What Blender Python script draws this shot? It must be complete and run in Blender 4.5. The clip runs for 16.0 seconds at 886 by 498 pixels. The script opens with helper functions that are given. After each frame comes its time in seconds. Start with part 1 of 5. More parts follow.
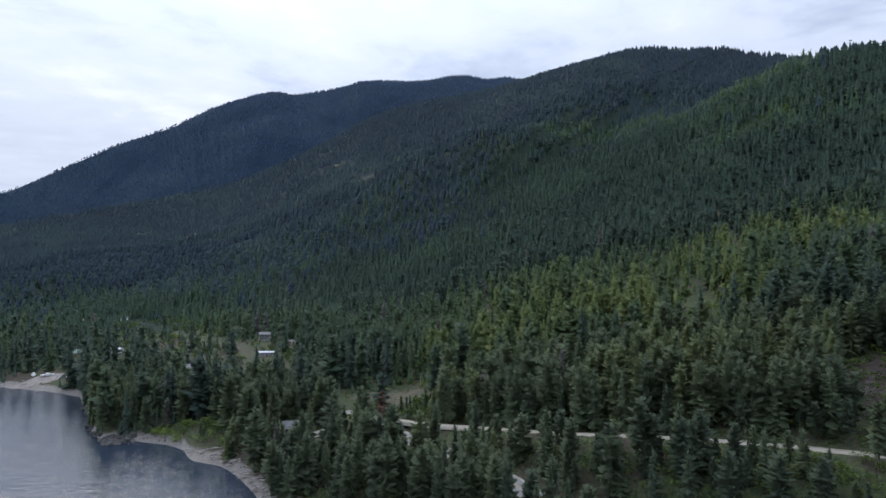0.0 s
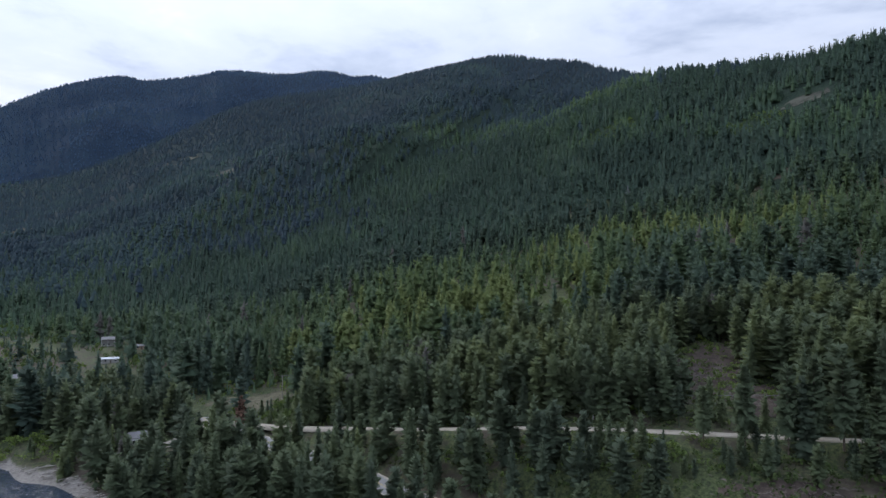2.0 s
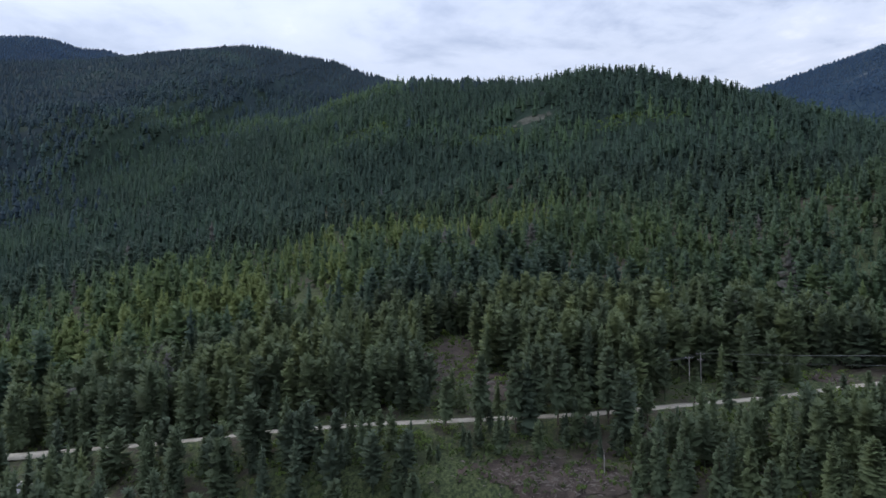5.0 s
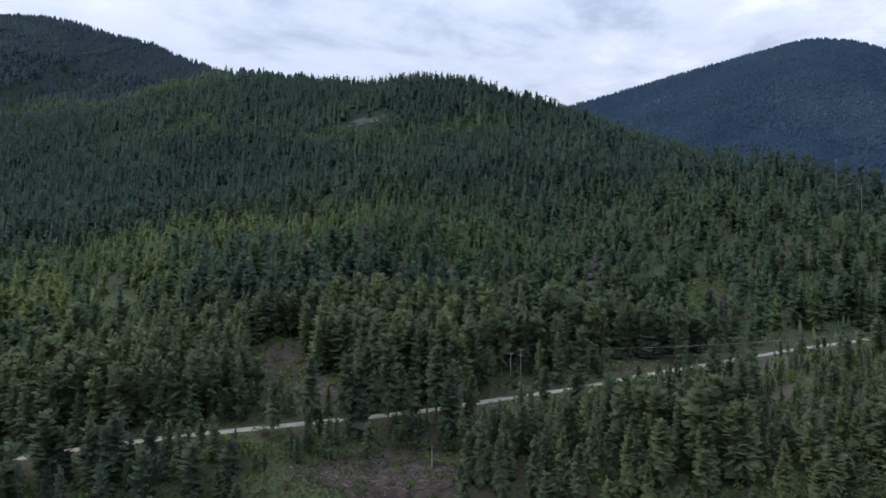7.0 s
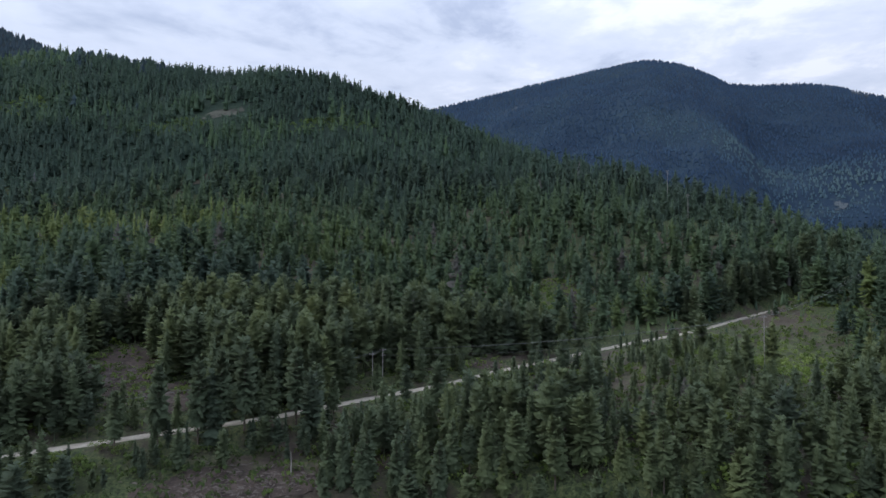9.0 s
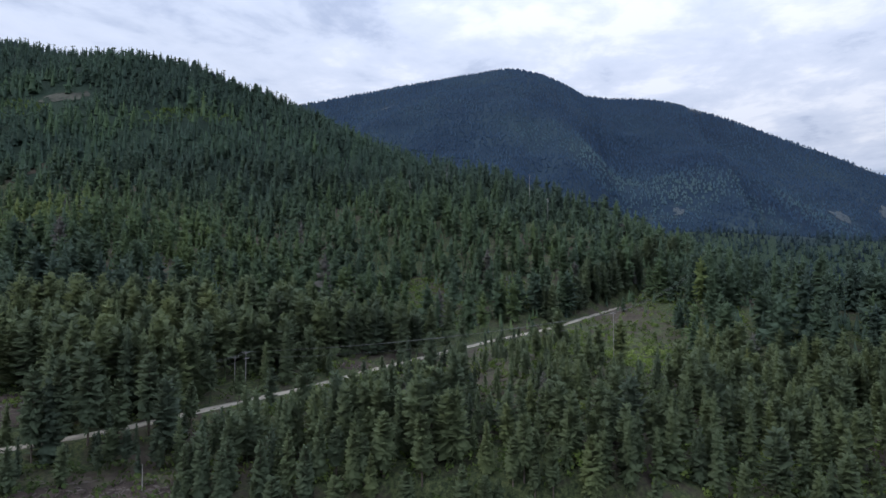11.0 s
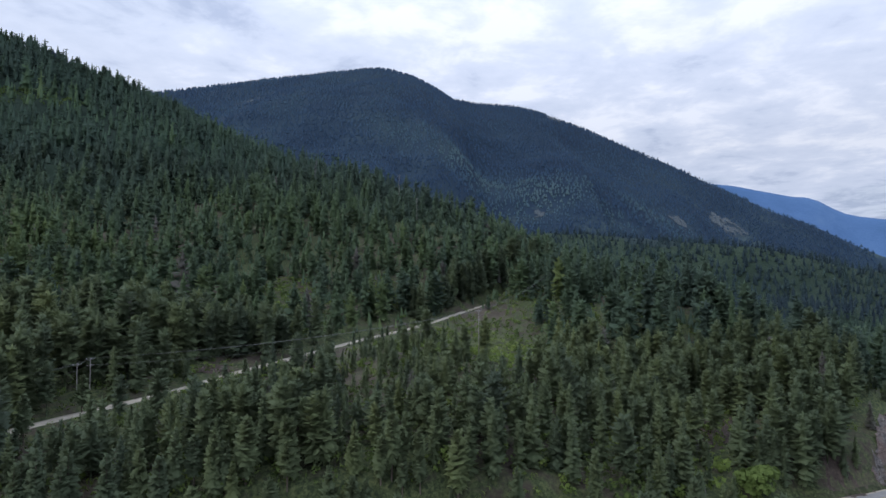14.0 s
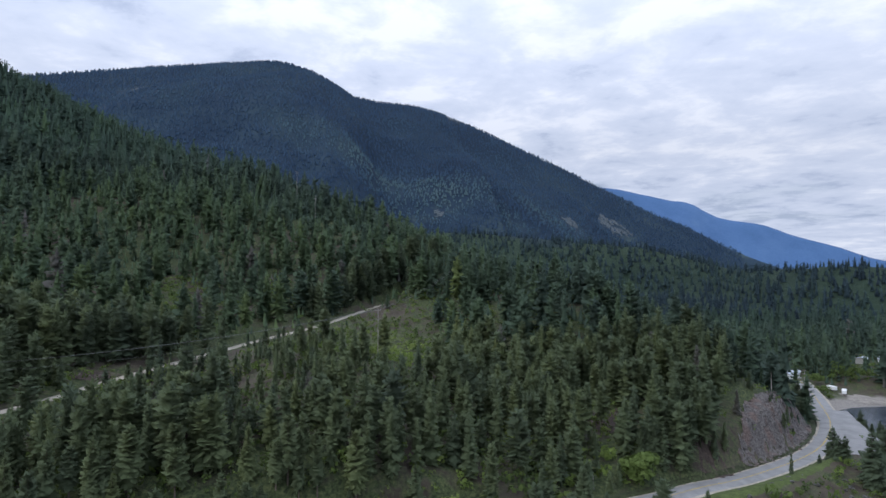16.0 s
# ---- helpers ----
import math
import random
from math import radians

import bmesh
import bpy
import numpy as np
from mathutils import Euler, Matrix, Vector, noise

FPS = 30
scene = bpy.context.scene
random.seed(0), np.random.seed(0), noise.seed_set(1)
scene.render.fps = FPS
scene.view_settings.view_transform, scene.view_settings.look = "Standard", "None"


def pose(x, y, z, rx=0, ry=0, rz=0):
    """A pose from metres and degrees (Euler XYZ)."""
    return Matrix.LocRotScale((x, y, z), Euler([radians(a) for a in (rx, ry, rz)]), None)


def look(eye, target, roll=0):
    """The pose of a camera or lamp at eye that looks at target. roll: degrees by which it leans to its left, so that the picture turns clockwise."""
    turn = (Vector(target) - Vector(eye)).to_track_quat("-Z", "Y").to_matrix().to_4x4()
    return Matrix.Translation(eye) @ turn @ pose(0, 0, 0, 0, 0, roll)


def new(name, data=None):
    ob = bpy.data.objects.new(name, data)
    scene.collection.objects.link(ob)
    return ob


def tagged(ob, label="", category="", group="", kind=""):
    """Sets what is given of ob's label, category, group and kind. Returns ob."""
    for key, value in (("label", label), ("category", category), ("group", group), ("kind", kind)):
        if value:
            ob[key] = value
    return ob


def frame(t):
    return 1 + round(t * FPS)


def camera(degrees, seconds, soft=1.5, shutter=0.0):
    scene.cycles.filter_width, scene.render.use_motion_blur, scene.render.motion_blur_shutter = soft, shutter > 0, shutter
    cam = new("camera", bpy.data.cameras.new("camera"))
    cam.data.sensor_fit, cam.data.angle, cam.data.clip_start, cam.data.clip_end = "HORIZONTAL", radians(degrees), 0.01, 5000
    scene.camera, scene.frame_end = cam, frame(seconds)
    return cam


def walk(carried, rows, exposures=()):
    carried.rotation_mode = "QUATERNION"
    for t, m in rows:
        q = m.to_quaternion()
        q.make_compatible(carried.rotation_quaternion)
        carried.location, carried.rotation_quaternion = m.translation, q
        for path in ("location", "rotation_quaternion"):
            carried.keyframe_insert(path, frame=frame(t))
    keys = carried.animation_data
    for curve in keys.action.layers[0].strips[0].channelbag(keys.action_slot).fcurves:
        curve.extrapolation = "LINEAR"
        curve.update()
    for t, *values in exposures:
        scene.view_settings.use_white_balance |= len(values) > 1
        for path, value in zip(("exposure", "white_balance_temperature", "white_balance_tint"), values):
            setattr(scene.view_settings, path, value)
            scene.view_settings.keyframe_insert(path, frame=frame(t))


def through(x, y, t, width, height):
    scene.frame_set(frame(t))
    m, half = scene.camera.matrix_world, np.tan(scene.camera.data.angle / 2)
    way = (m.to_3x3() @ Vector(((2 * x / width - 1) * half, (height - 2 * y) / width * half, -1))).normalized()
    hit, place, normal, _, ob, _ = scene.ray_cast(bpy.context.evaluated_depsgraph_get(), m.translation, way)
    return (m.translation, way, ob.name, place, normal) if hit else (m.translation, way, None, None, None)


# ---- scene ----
EYE = 75.0  # metres over the lake
cam = camera(69.78, 16.0, soft=1.5)
PATH = [
    (0, pose(0, 0, EYE, 92.17, -0.18, -0.00)),
    (0.5, pose(0, 0, EYE, 92.16, -0.16, -2.10)),
    (1, pose(0, 0, EYE, 92.15, -0.13, -4.45)),
    (1.5, pose(0, 0, EYE, 92.12, -0.14, -8.14)),
    (2, pose(0, 0, EYE, 92.09, -0.06, -12.09)),
    (2.5, pose(0, 0, EYE, 92.09, -0.01, -15.61)),
    (3, pose(0, 0, EYE, 92.07, 0.01, -19.17)),
    (3.5, pose(0, 0, EYE, 92.06, 0.03, -22.92)),
    (4, pose(0, 0, EYE, 92.04, 0.04, -26.53)),
    (6.5, pose(0, 0, EYE, 92.10, -0.14, -45.32)),
    (7, pose(0, 0, EYE, 92.13, -0.19, -48.94)),
    (7.5, pose(0, 0, EYE, 92.16, -0.16, -52.06)),
    (8, pose(0, 0, EYE, 92.19, -0.14, -55.16)),
    (8.5, pose(0, 0, EYE, 92.18, -0.15, -58.25)),
    (9, pose(0, 0, EYE, 92.19, -0.14, -61.27)),
    (11.5, pose(0, 0, EYE, 92.17, -0.10, -75.61)),
    (12, pose(0, 0, EYE, 92.16, -0.07, -78.02)),
    (12.5, pose(0, 0, EYE, 92.16, -0.07, -80.27)),
    (13, pose(0, 0, EYE, 92.15, -0.09, -81.59)),
    (13.5, pose(0, 0, EYE, 92.13, -0.11, -82.99)),
    (14, pose(0, 0, EYE, 92.12, -0.11, -84.78)),
    (14.5, pose(0, 0, EYE, 92.10, -0.10, -87.63)),
    (15, pose(0, 0, EYE, 92.06, -0.07, -90.11)),
    (15.5, pose(0, 0, EYE, 92.04, -0.04, -92.17)),
    (16, pose(0, 0, EYE, 92.05, -0.09, -93.81)),
]
walk(cam, PATH)


# ---- sky and light ----
SUN_BEARING, SUN_HEIGHT = -34.0, 38.0

world = bpy.data.worlds.new("overcast_sky")
scene.world = world
world.use_nodes = True


class Nodes:
    """A small builder for node trees."""

    def __init__(self, tree):
        self.tree = tree

    def add(self, kind, inputs=None, **props):
        node = self.tree.nodes.new(kind)
        for key, value in props.items():
            setattr(node, key, value)
        for key, value in (inputs or {}).items():
            self.put(node, key, value)
        return node

    def put(self, node, key, value):
        socket = node.inputs[key]
        if isinstance(value, bpy.types.Node):
            value = value.outputs[0]
        if isinstance(value, bpy.types.NodeSocket):
            self.tree.links.new(value, socket)
        else:
            socket.default_value = value

    def math(self, op, a, b=0.0, c=0.0, clamp=False):
        node = self.add("ShaderNodeMath", operation=op, use_clamp=clamp)
        for i, value in enumerate((a, b, c)):
            self.put(node, i, value)
        return node.outputs[0]

    def mix(self, fac, a, b, blend="MIX"):
        node = self.add("ShaderNodeMix", data_type="RGBA", blend_type=blend)
        for key, value in ((0, fac), (6, a), (7, b)):
            if isinstance(value, tuple) and len(value) == 3:
                value = (*value, 1.0)
            self.put(node, key, value)
        return node.outputs[2]

    def ramp(self, fac, stops):
        node = self.add("ShaderNodeValToRGB", {0: fac})
        marks = node.color_ramp.elements
        while len(marks) < len(stops):
            marks.new(0.5)
        for mark, (place, value) in zip(marks, stops):
            mark.position = place
            mark.color = (value, value, value, 1) if isinstance(value, float) else (*value, 1)
        return node.outputs[0]

    def noise(self, vector, scale, detail=4.0, rough=0.55, distortion=0.0):
        return self.add("ShaderNodeTexNoise", {"Vector": vector, "Scale": scale, "Detail": detail, "Roughness": rough, "Distortion": distortion}).outputs[0]


def make_sky():
    world.node_tree.nodes.clear()
    n = Nodes(world.node_tree)
    sky = n.add("ShaderNodeTexSky", sky_type="NISHITA", sun_disc=False, sun_elevation=radians(SUN_HEIGHT), sun_rotation=radians(SUN_BEARING))
    way = n.add("ShaderNodeTexCoord").outputs["Generated"]
    parts = n.add("ShaderNodeSeparateXYZ", {0: way})
    up = n.math("MAXIMUM", parts.outputs[2], 0.0)
    # the cloud deck: a flat layer seen in perspective
    over = n.math("DIVIDE", 1.0, n.math("ADD", up, 0.10))
    deck = n.add("ShaderNodeCombineXYZ", {0: n.math("MULTIPLY", parts.outputs[0], over), 1: n.math("MULTIPLY", parts.outputs[1], over), 2: 0.3})
    big = n.noise(deck, 0.9, 5.0, 0.55, 0.4)
    fine = n.noise(deck, 3.2, 6.0, 0.6, 0.2)
    both = n.math("ADD", n.math("MULTIPLY", big, 0.68), n.math("MULTIPLY", fine, 0.32))
    # the deck is thinner and more broken towards the east
    thin = n.ramp(parts.outputs[0], [(0.55, 0.0), (0.98, 0.45)])
    both = n.math("ADD", both, n.math("MULTIPLY", n.math("SUBTRACT", fine, 0.52), thin))
    cloud = n.ramp(both, [(0.36, (0.475, 0.56, 0.77)), (0.45, (0.64, 0.725, 0.93)), (0.54, (0.705, 0.785, 0.985)), (0.64, (0.87, 0.93, 1.09))])
    a, e = radians(SUN_BEARING), radians(SUN_HEIGHT)
    toward = n.add("ShaderNodeVectorMath", {0: way, 1: (math.sin(a) * math.cos(e), math.cos(a) * math.cos(e), math.sin(e))}, operation="DOT_PRODUCT").outputs["Value"]
    glow = n.math("MULTIPLY", n.math("POWER", n.math("MAXIMUM", toward, 0.0), 3.0), 0.23)
    cloud = n.mix(1.0, cloud, n.add("ShaderNodeCombineXYZ", {0: n.math("MULTIPLY", glow, 0.92), 1: glow, 2: n.math("MULTIPLY", glow, 1.1)}), "ADD")
    blue = n.mix(1.0, sky, (0.09, 0.09, 0.09), "MULTIPLY")
    cover = n.ramp(big, [(0.25, 0.75), (0.45, 1.0)])
    col = n.mix(cover, blue, cloud)
    # an overcast sky grows brighter towards the zenith
    rise = n.math("DIVIDE", n.math("ADD", 1.0, n.math("MULTIPLY", up, 2.2)), 1.62)
    out = n.add("ShaderNodeBackground", {"Color": col, "Strength": n.math("MAXIMUM", rise, 0.86)})
    n.add("ShaderNodeOutputWorld", {0: out})


make_sky()
sun = new("sun", bpy.data.lights.new("sun", "SUN"))
sun.data.energy, sun.data.angle, sun.data.color = 1.05, radians(28), (1.0, 0.96, 0.9)
sun.matrix_world = look((0, 0, 0), (-math.sin(radians(SUN_BEARING)) * math.cos(radians(SUN_HEIGHT)), -math.cos(radians(SUN_BEARING)) * math.cos(radians(SUN_HEIGHT)), -math.sin(radians(SUN_HEIGHT))))
scene.view_settings.exposure = 0.0


# ---- lie of the land, shaped to fit the camera's view: bearings in degrees clockwise from +y, metres from the camera at the origin ----
def spot(bearing, distance):
    a = np.radians(bearing)
    return np.stack([np.sin(a) * distance, np.cos(a) * distance], -1)


# shoreline: bearing, distance
SHORE = [(-180, 6000), (-85, 6000), (-60, 950), (-45, 600), (-34.7, 505), (-31.5, 470), (-29.5, 440), (-28.9, 372), (-28.8, 345), (-27.8, 317), (-25.4, 315),
         (-23.06, 303), (-21.85, 291), (-21.4, 275), (-19.1, 264), (-17.7, 248), (-16.5, 231), (-15.9, 221), (-14.2, 206), (-8, 190), (5, 172), (20, 148), (47, 132), (80, 134), (105, 158),
         (114, 176), (120, 196), (124, 214), (128, 226), (133, 245), (140, 300), (148, 420), (153, 6000), (180, 6000)]
BAY = (136.5, 392.0, 78.0, 62.0)  # a cove beyond the bend: bearing, distance, half-lengths across and along
# hillside: bearing, distance, degrees above or below the eye
SLOPE = [
    (-34, 700, -5.2), (-34, 1200, -1.2), (-34, 2000, 1.2), (-34, 2800, 3.0), (-26, 420, -9.0), (-26, 600, -6.2), (-18, 330, -11.6), (-18, 560, -7.2),
    (-18, 900, -1.6), (-18, 1500, 2.6), (-18, 2300, 5.6), (-9, 240, -16.0), (-9, 340, -11.6), (-9, 600, -4.6), (-9, 1000, 1.0), (-9, 1700, 6.0),
    (0, 200, -19.5), (0, 280, -13.2), (0, 500, -5.2), (0, 800, 1.0), (0, 1300, 6.6), (0, 2000, 11.5), (10, 190, -19.2), (10, 236, -13.9),
    (10, 450, -4.0), (10, 800, 4.0), (10, 1300, 9.5), (18, 175, -20.0), (20, 215, -13.6), (22, 425, -2.3), (20, 800, 7.0), (20, 1350, 12.5),
    (30, 165, -20.5), (31, 205, -13.3), (31, 420, -1.4), (30, 800, 9.0), (30, 1250, 16.25), (42, 165, -20.0), (43, 210, -12.6), (43, 420, 1.0),
    (42, 700, 9.0), (42, 1050, 16.1), (50, 950, 16.5), (55, 165, -19.4), (55, 227, -11.0), (55, 430, 0.8), (54, 650, 8.5), (54, 900, 15.25), (60, 865, 13.5), (66, 165, -19.0),
    (66, 258, -8.8), (67, 430, 0.2), (66, 600, 6.5), (66, 815, 10.9), (72, 765, 8.8), (78, 165, -18.8), (78, 318, -5.9), (78, 450, 1.6), (77.6, 700, 8.35), (81.5, 660, 6.3),
    (86, 195, -14.5), (87, 245, -7.9), (86, 372, -4.0), (86, 480, 1.6), (86, 620, 4.7), (96, 185, -18.4), (96, 300, -8.5), (96, 420, -1.6),
    (97, 500, -0.3), (102, 440, -2.3), (106, 200, -18.6), (106, 300, -8.5), (107, 390, -2.7), (114, 225, -15.2), (114, 290, -8.0), (114, 335, -5.8), (114, 400, -8.6), (119, 262, -12.4),
    (119, 300, -8.8), (119, 360, -9.6), (122, 294, -10.6), (126, 450, -8.6), (128, 620, -5.6), (120, 560, -6.8), (112, 520, -7.1), (104, 620, -5.8), (96, 800, -3.5),
    (88, 900, 0.5), (76, 1050, 4.0), (66, 1150, 7.0), (54, 1200, 11.5), (42, 1350, 13.8), (112, 900, -3.0), (126, 900, -3.0), (138, 900, -3.5),
    (84, 1900, 1.5), (96, 1900, -0.8), (112, 1900, -1.6), (128, 1900, -1.8), (96, 2900, -0.8), (112, 2900, -1.2), (128, 2900, -1.2), (70, 2900, 3.0), (55, 2900, 8.0)]
# crests of the mountains: bearing, distance, degrees above the eye
CREST_MID = [(-42, 3000, 2.2), (-35, 2950, 3.1), (-23.4, 2800, 5.9), (-17.6, 2700, 7.6), (-11.4, 2650, 10.6), (-4.4, 2550, 14.1), (3.3, 2480, 15.6),
             (7, 2420, 16.35), (11.4, 2350, 17.25), (15.4, 2280, 18.05), (18, 2220, 18.5), (20, 2200, 18.0), (23.6, 2150, 17.8), (25.3, 2130, 17.2),
             (28.5, 2100, 16.4), (40, 2200, 13.0)]
CREST_WEST = [(-60, 3700, 2.0), (-45, 3850, 3.4), (-35, 4000, 5.7), (-32.7, 4020, 6.8), (-28, 4050, 9.6), (-23.5, 4080, 11.7), (-20, 4100, 13.6),
              (-16.7, 4100, 14.9), (-14.8, 4100, 15.35), (-13.4, 4110, 15.15), (-9.4, 4120, 15.95), (-6.9, 4120, 16.65), (-2.3, 4100, 16.75),
              (1.8, 4080, 17.3), (3.6, 4080, 16.9), (5.4, 4080, 17.05), (6.7, 4080, 16.9), (15, 4100, 15.0)]
CREST_EAST = [(50, 3500, 12.5), (60.5, 3400, 14.4), (66.5, 3350, 15.7), (73, 3300, 16.9), (76.3, 3300, 17.4), (78.8, 3300, 17.65), (80.6, 3300, 17.4), (82.2, 3300, 17.0), (84.2, 3310, 16.0),
              (86.2, 3320, 15.0), (91.8, 3350, 14.3), (94.2, 3380, 13.5), (97.5, 3400, 12.2), (101.6, 3430, 10.3), (105.1, 3460, 8.6), (108, 3480, 7.05),
              (111.9, 3500, 4.9), (114.7, 3500, 3.7), (118.2, 3500, 1.75), (121, 3500, 0.5), (124, 3500, -0.6)]
CREST_LOW = [(84, 1500, 3.2), (94.7, 1450, 3.6), (99.7, 1400, 3.3), (104.7, 1350, 2.8), (111, 1300, 2.2), (114.2, 1250, 1.4), (118.5, 1150, 0.3),
             (122.6, 1050, 0.4), (128.7, 1000, 0.6), (136, 1000, -1.0)]
CREST_FAR = [(98, 4600, 8.6), (107.8, 4600, 7.3), (111.1, 4600, 6.6), (113.8, 4600, 5.9), (115.1, 4600, 5.7), (117.3, 4600, 4.4), (120.6, 4600, 3.7),
             (122.6, 4600, 2.85), (125.6, 4600, 1.9), (128.5, 4600, 0.8), (135, 4600, -0.3)]
# roads: bearing, distance, height over the lake
GRAVEL = [(-8.5, 312, 7.4), (-2, 276, 10.5), (3, 255, 13.8), (9, 235, 17.6), (14, 222, 20.9), (20, 213, 23.8), (26.5, 207, 26.0), (33, 204, 27.4),
          (40, 206, 28.3), (47, 212, 29.2), (54, 225, 30.8), (61.5, 244, 32.7), (66, 259, 35.2), (72.6, 289, 38.5), (78, 322, 41.8), (82.4, 352, 44.9),
          (86, 384, 49.9), (91, 440, 58.6), (93.3, 475, 62.8), (95.5, 515, 66)]
PAVED = [(-26, 760, 16), (-24.5, 700, 17), (-21.9, 620, 14.5), (-18.4, 550, 6.5), (-12.5, 390, 6.0), (-7.7, 308, 7.2), (-3, 264, 7.2), (3.9, 226, 6.6),
         (7.4, 204, 6.5), (14, 184, 6.3), (25, 170, 6.2), (40, 160, 6.2), (60, 158, 6.2), (80, 161, 6.2), (100, 180, 6.1), (107, 191, 6.0), (112.2, 206, 6.0),
         (115.7, 222, 6.0), (118.3, 234, 6.0), (120.5, 249, 6.0), (122.6, 268, 6.0), (124.1, 290, 6.0), (124.85, 318, 6.0), (124.9, 352, 6.0), (124.2, 395, 6.2),
         (123.6, 428, 6.4), (122.4, 480, 6.8), (119, 560, 9)]


# level yards: bearing, distance, half-lengths across and along, height
LEVEL = [(127.2, 304, 17, 26, 5.9), (-12.2, 280, 13, 12, 6.2), (-15.5, 487, 12, 9, 13.0), (-15.2, 560, 12, 9, 17.0), (-21.2, 452, 9, 9, 9.2),
         (125.6, 446, 20, 14, 3.6), (122.8, 466, 12, 10, 6.8)]


def polyline(rows, step=4.0):
    """Evenly spaced (x, y, z) along a smooth line through rows of bearing, distance, height."""
    rows = np.array(rows, float)
    pts = np.column_stack([spot(rows[:, 0], rows[:, 1]), rows[:, 2]])
    t = np.arange(len(pts))
    u = np.linspace(0, len(pts) - 1, len(pts) * 12)
    k = np.clip(u.astype(int), 0, len(pts) - 2)
    w = (u - k)[:, None]
    p0, p1, p2, p3 = pts[np.maximum(k - 1, 0)], pts[k], pts[k + 1], pts[np.minimum(k + 2, len(pts) - 1)]
    fine = 0.5 * (2 * p1 + (p2 - p0) * w + (2 * p0 - 5 * p1 + 4 * p2 - p3) * w**2 + (3 * p1 - p0 - 3 * p2 + p3) * w**3)
    run = np.concatenate([[0], np.cumsum(np.linalg.norm(np.diff(fine[:, :2], axis=0), axis=1))])
    at = np.arange(0, run[-1], step)
    return np.column_stack([np.interp(at, run, fine[:, i]) for i in range(3)])


def near_line(x, y, line):
    """Distance to the nearest vertex run of a line, and the line's height there."""
    best, high = np.full(x.shape, 1e9), np.zeros(x.shape)
    for a, b in zip(line[:-1], line[1:]):
        dx, dy = b[0] - a[0], b[1] - a[1]
        s = np.clip(((x - a[0]) * dx + (y - a[1]) * dy) / (dx * dx + dy * dy), 0, 1)
        d = np.hypot(x - a[0] - s * dx, y - a[1] - s * dy)
        m = d < best
        best[m], high[m] = d[m], (a[2] + s * (b[2] - a[2]))[m]
    return best, high


def waves(x, y, size, seed, octaves=4):
    """Smooth noise about 0, of a given grain in metres."""
    out, amp = np.zeros(x.shape), 1.0
    for o in range(octaves):
        g = np.random.RandomState(seed + 31 * o).rand(64, 64) * 2 - 1
        u, w = x / size % 64, y / size % 64
        i, j = u.astype(int), w.astype(int)
        fu, fw = u - i, w - j
        fu, fw = fu * fu * (3 - 2 * fu), fw * fw * (3 - 2 * fw)
        i, j, i2, j2 = i % 64, j % 64, (i + 1) % 64, (j + 1) % 64
        out += amp * ((g[i, j] * (1 - fu) + g[i2, j] * fu) * (1 - fw) + (g[i, j2] * (1 - fu) + g[i2, j2] * fu) * fw)
        amp, size = amp * 0.5, size * 0.5
    return out


ROW = np.array(SLOPE, float)
KNOT = np.column_stack([np.radians(ROW[:, 0]) * 1.2, np.log(ROW[:, 1])])


def bend(d2):
    return d2 * np.log(d2 + 1e-12)


def solve_slope():
    n = len(KNOT)
    k = bend(((KNOT[:, None] - KNOT[None]) ** 2).sum(-1)) + np.eye(n) * 0.001
    p = np.column_stack([np.ones(n), KNOT])
    a = np.block([[k, p], [p.T, np.zeros((3, 3))]])
    return np.linalg.solve(a, np.concatenate([np.tan(np.radians(ROW[:, 2])), np.zeros(3)]))


WEIGHT = solve_slope()
GRAVEL_LINE, PAVED_LINE = polyline(GRAVEL), polyline(PAVED)


def ridge(x, y, rows, wide, trees=0.0, power=0.88, seed=5, gully=0.06):
    """A mountain: it falls from its crest line to both sides."""
    rows = np.array(rows, float)
    line = polyline(np.column_stack([rows[:, :2], 75.0 + rows[:, 1] * np.tan(np.radians(rows[:, 2])) - trees]), 70.0)
    d, high = near_line(x, y, line)
    fall = d / (wide * np.maximum(high, 60) / line[:, 2].max())
    side = waves(x, y, 420, seed, 4) * gully * np.minimum(fall * 3, 1) * np.minimum(high, 700)
    return high * (1 - np.minimum(fall, 1.6) ** (1 / power)) + side * (fall < 1.3) - 60 * np.maximum(fall - 1, 0)


def smooth_max(a, b, k):
    h = np.clip(0.5 + 0.5 * (a - b) / k, 0, 1)
    return b + (a - b) * h + k * h * (1 - h)


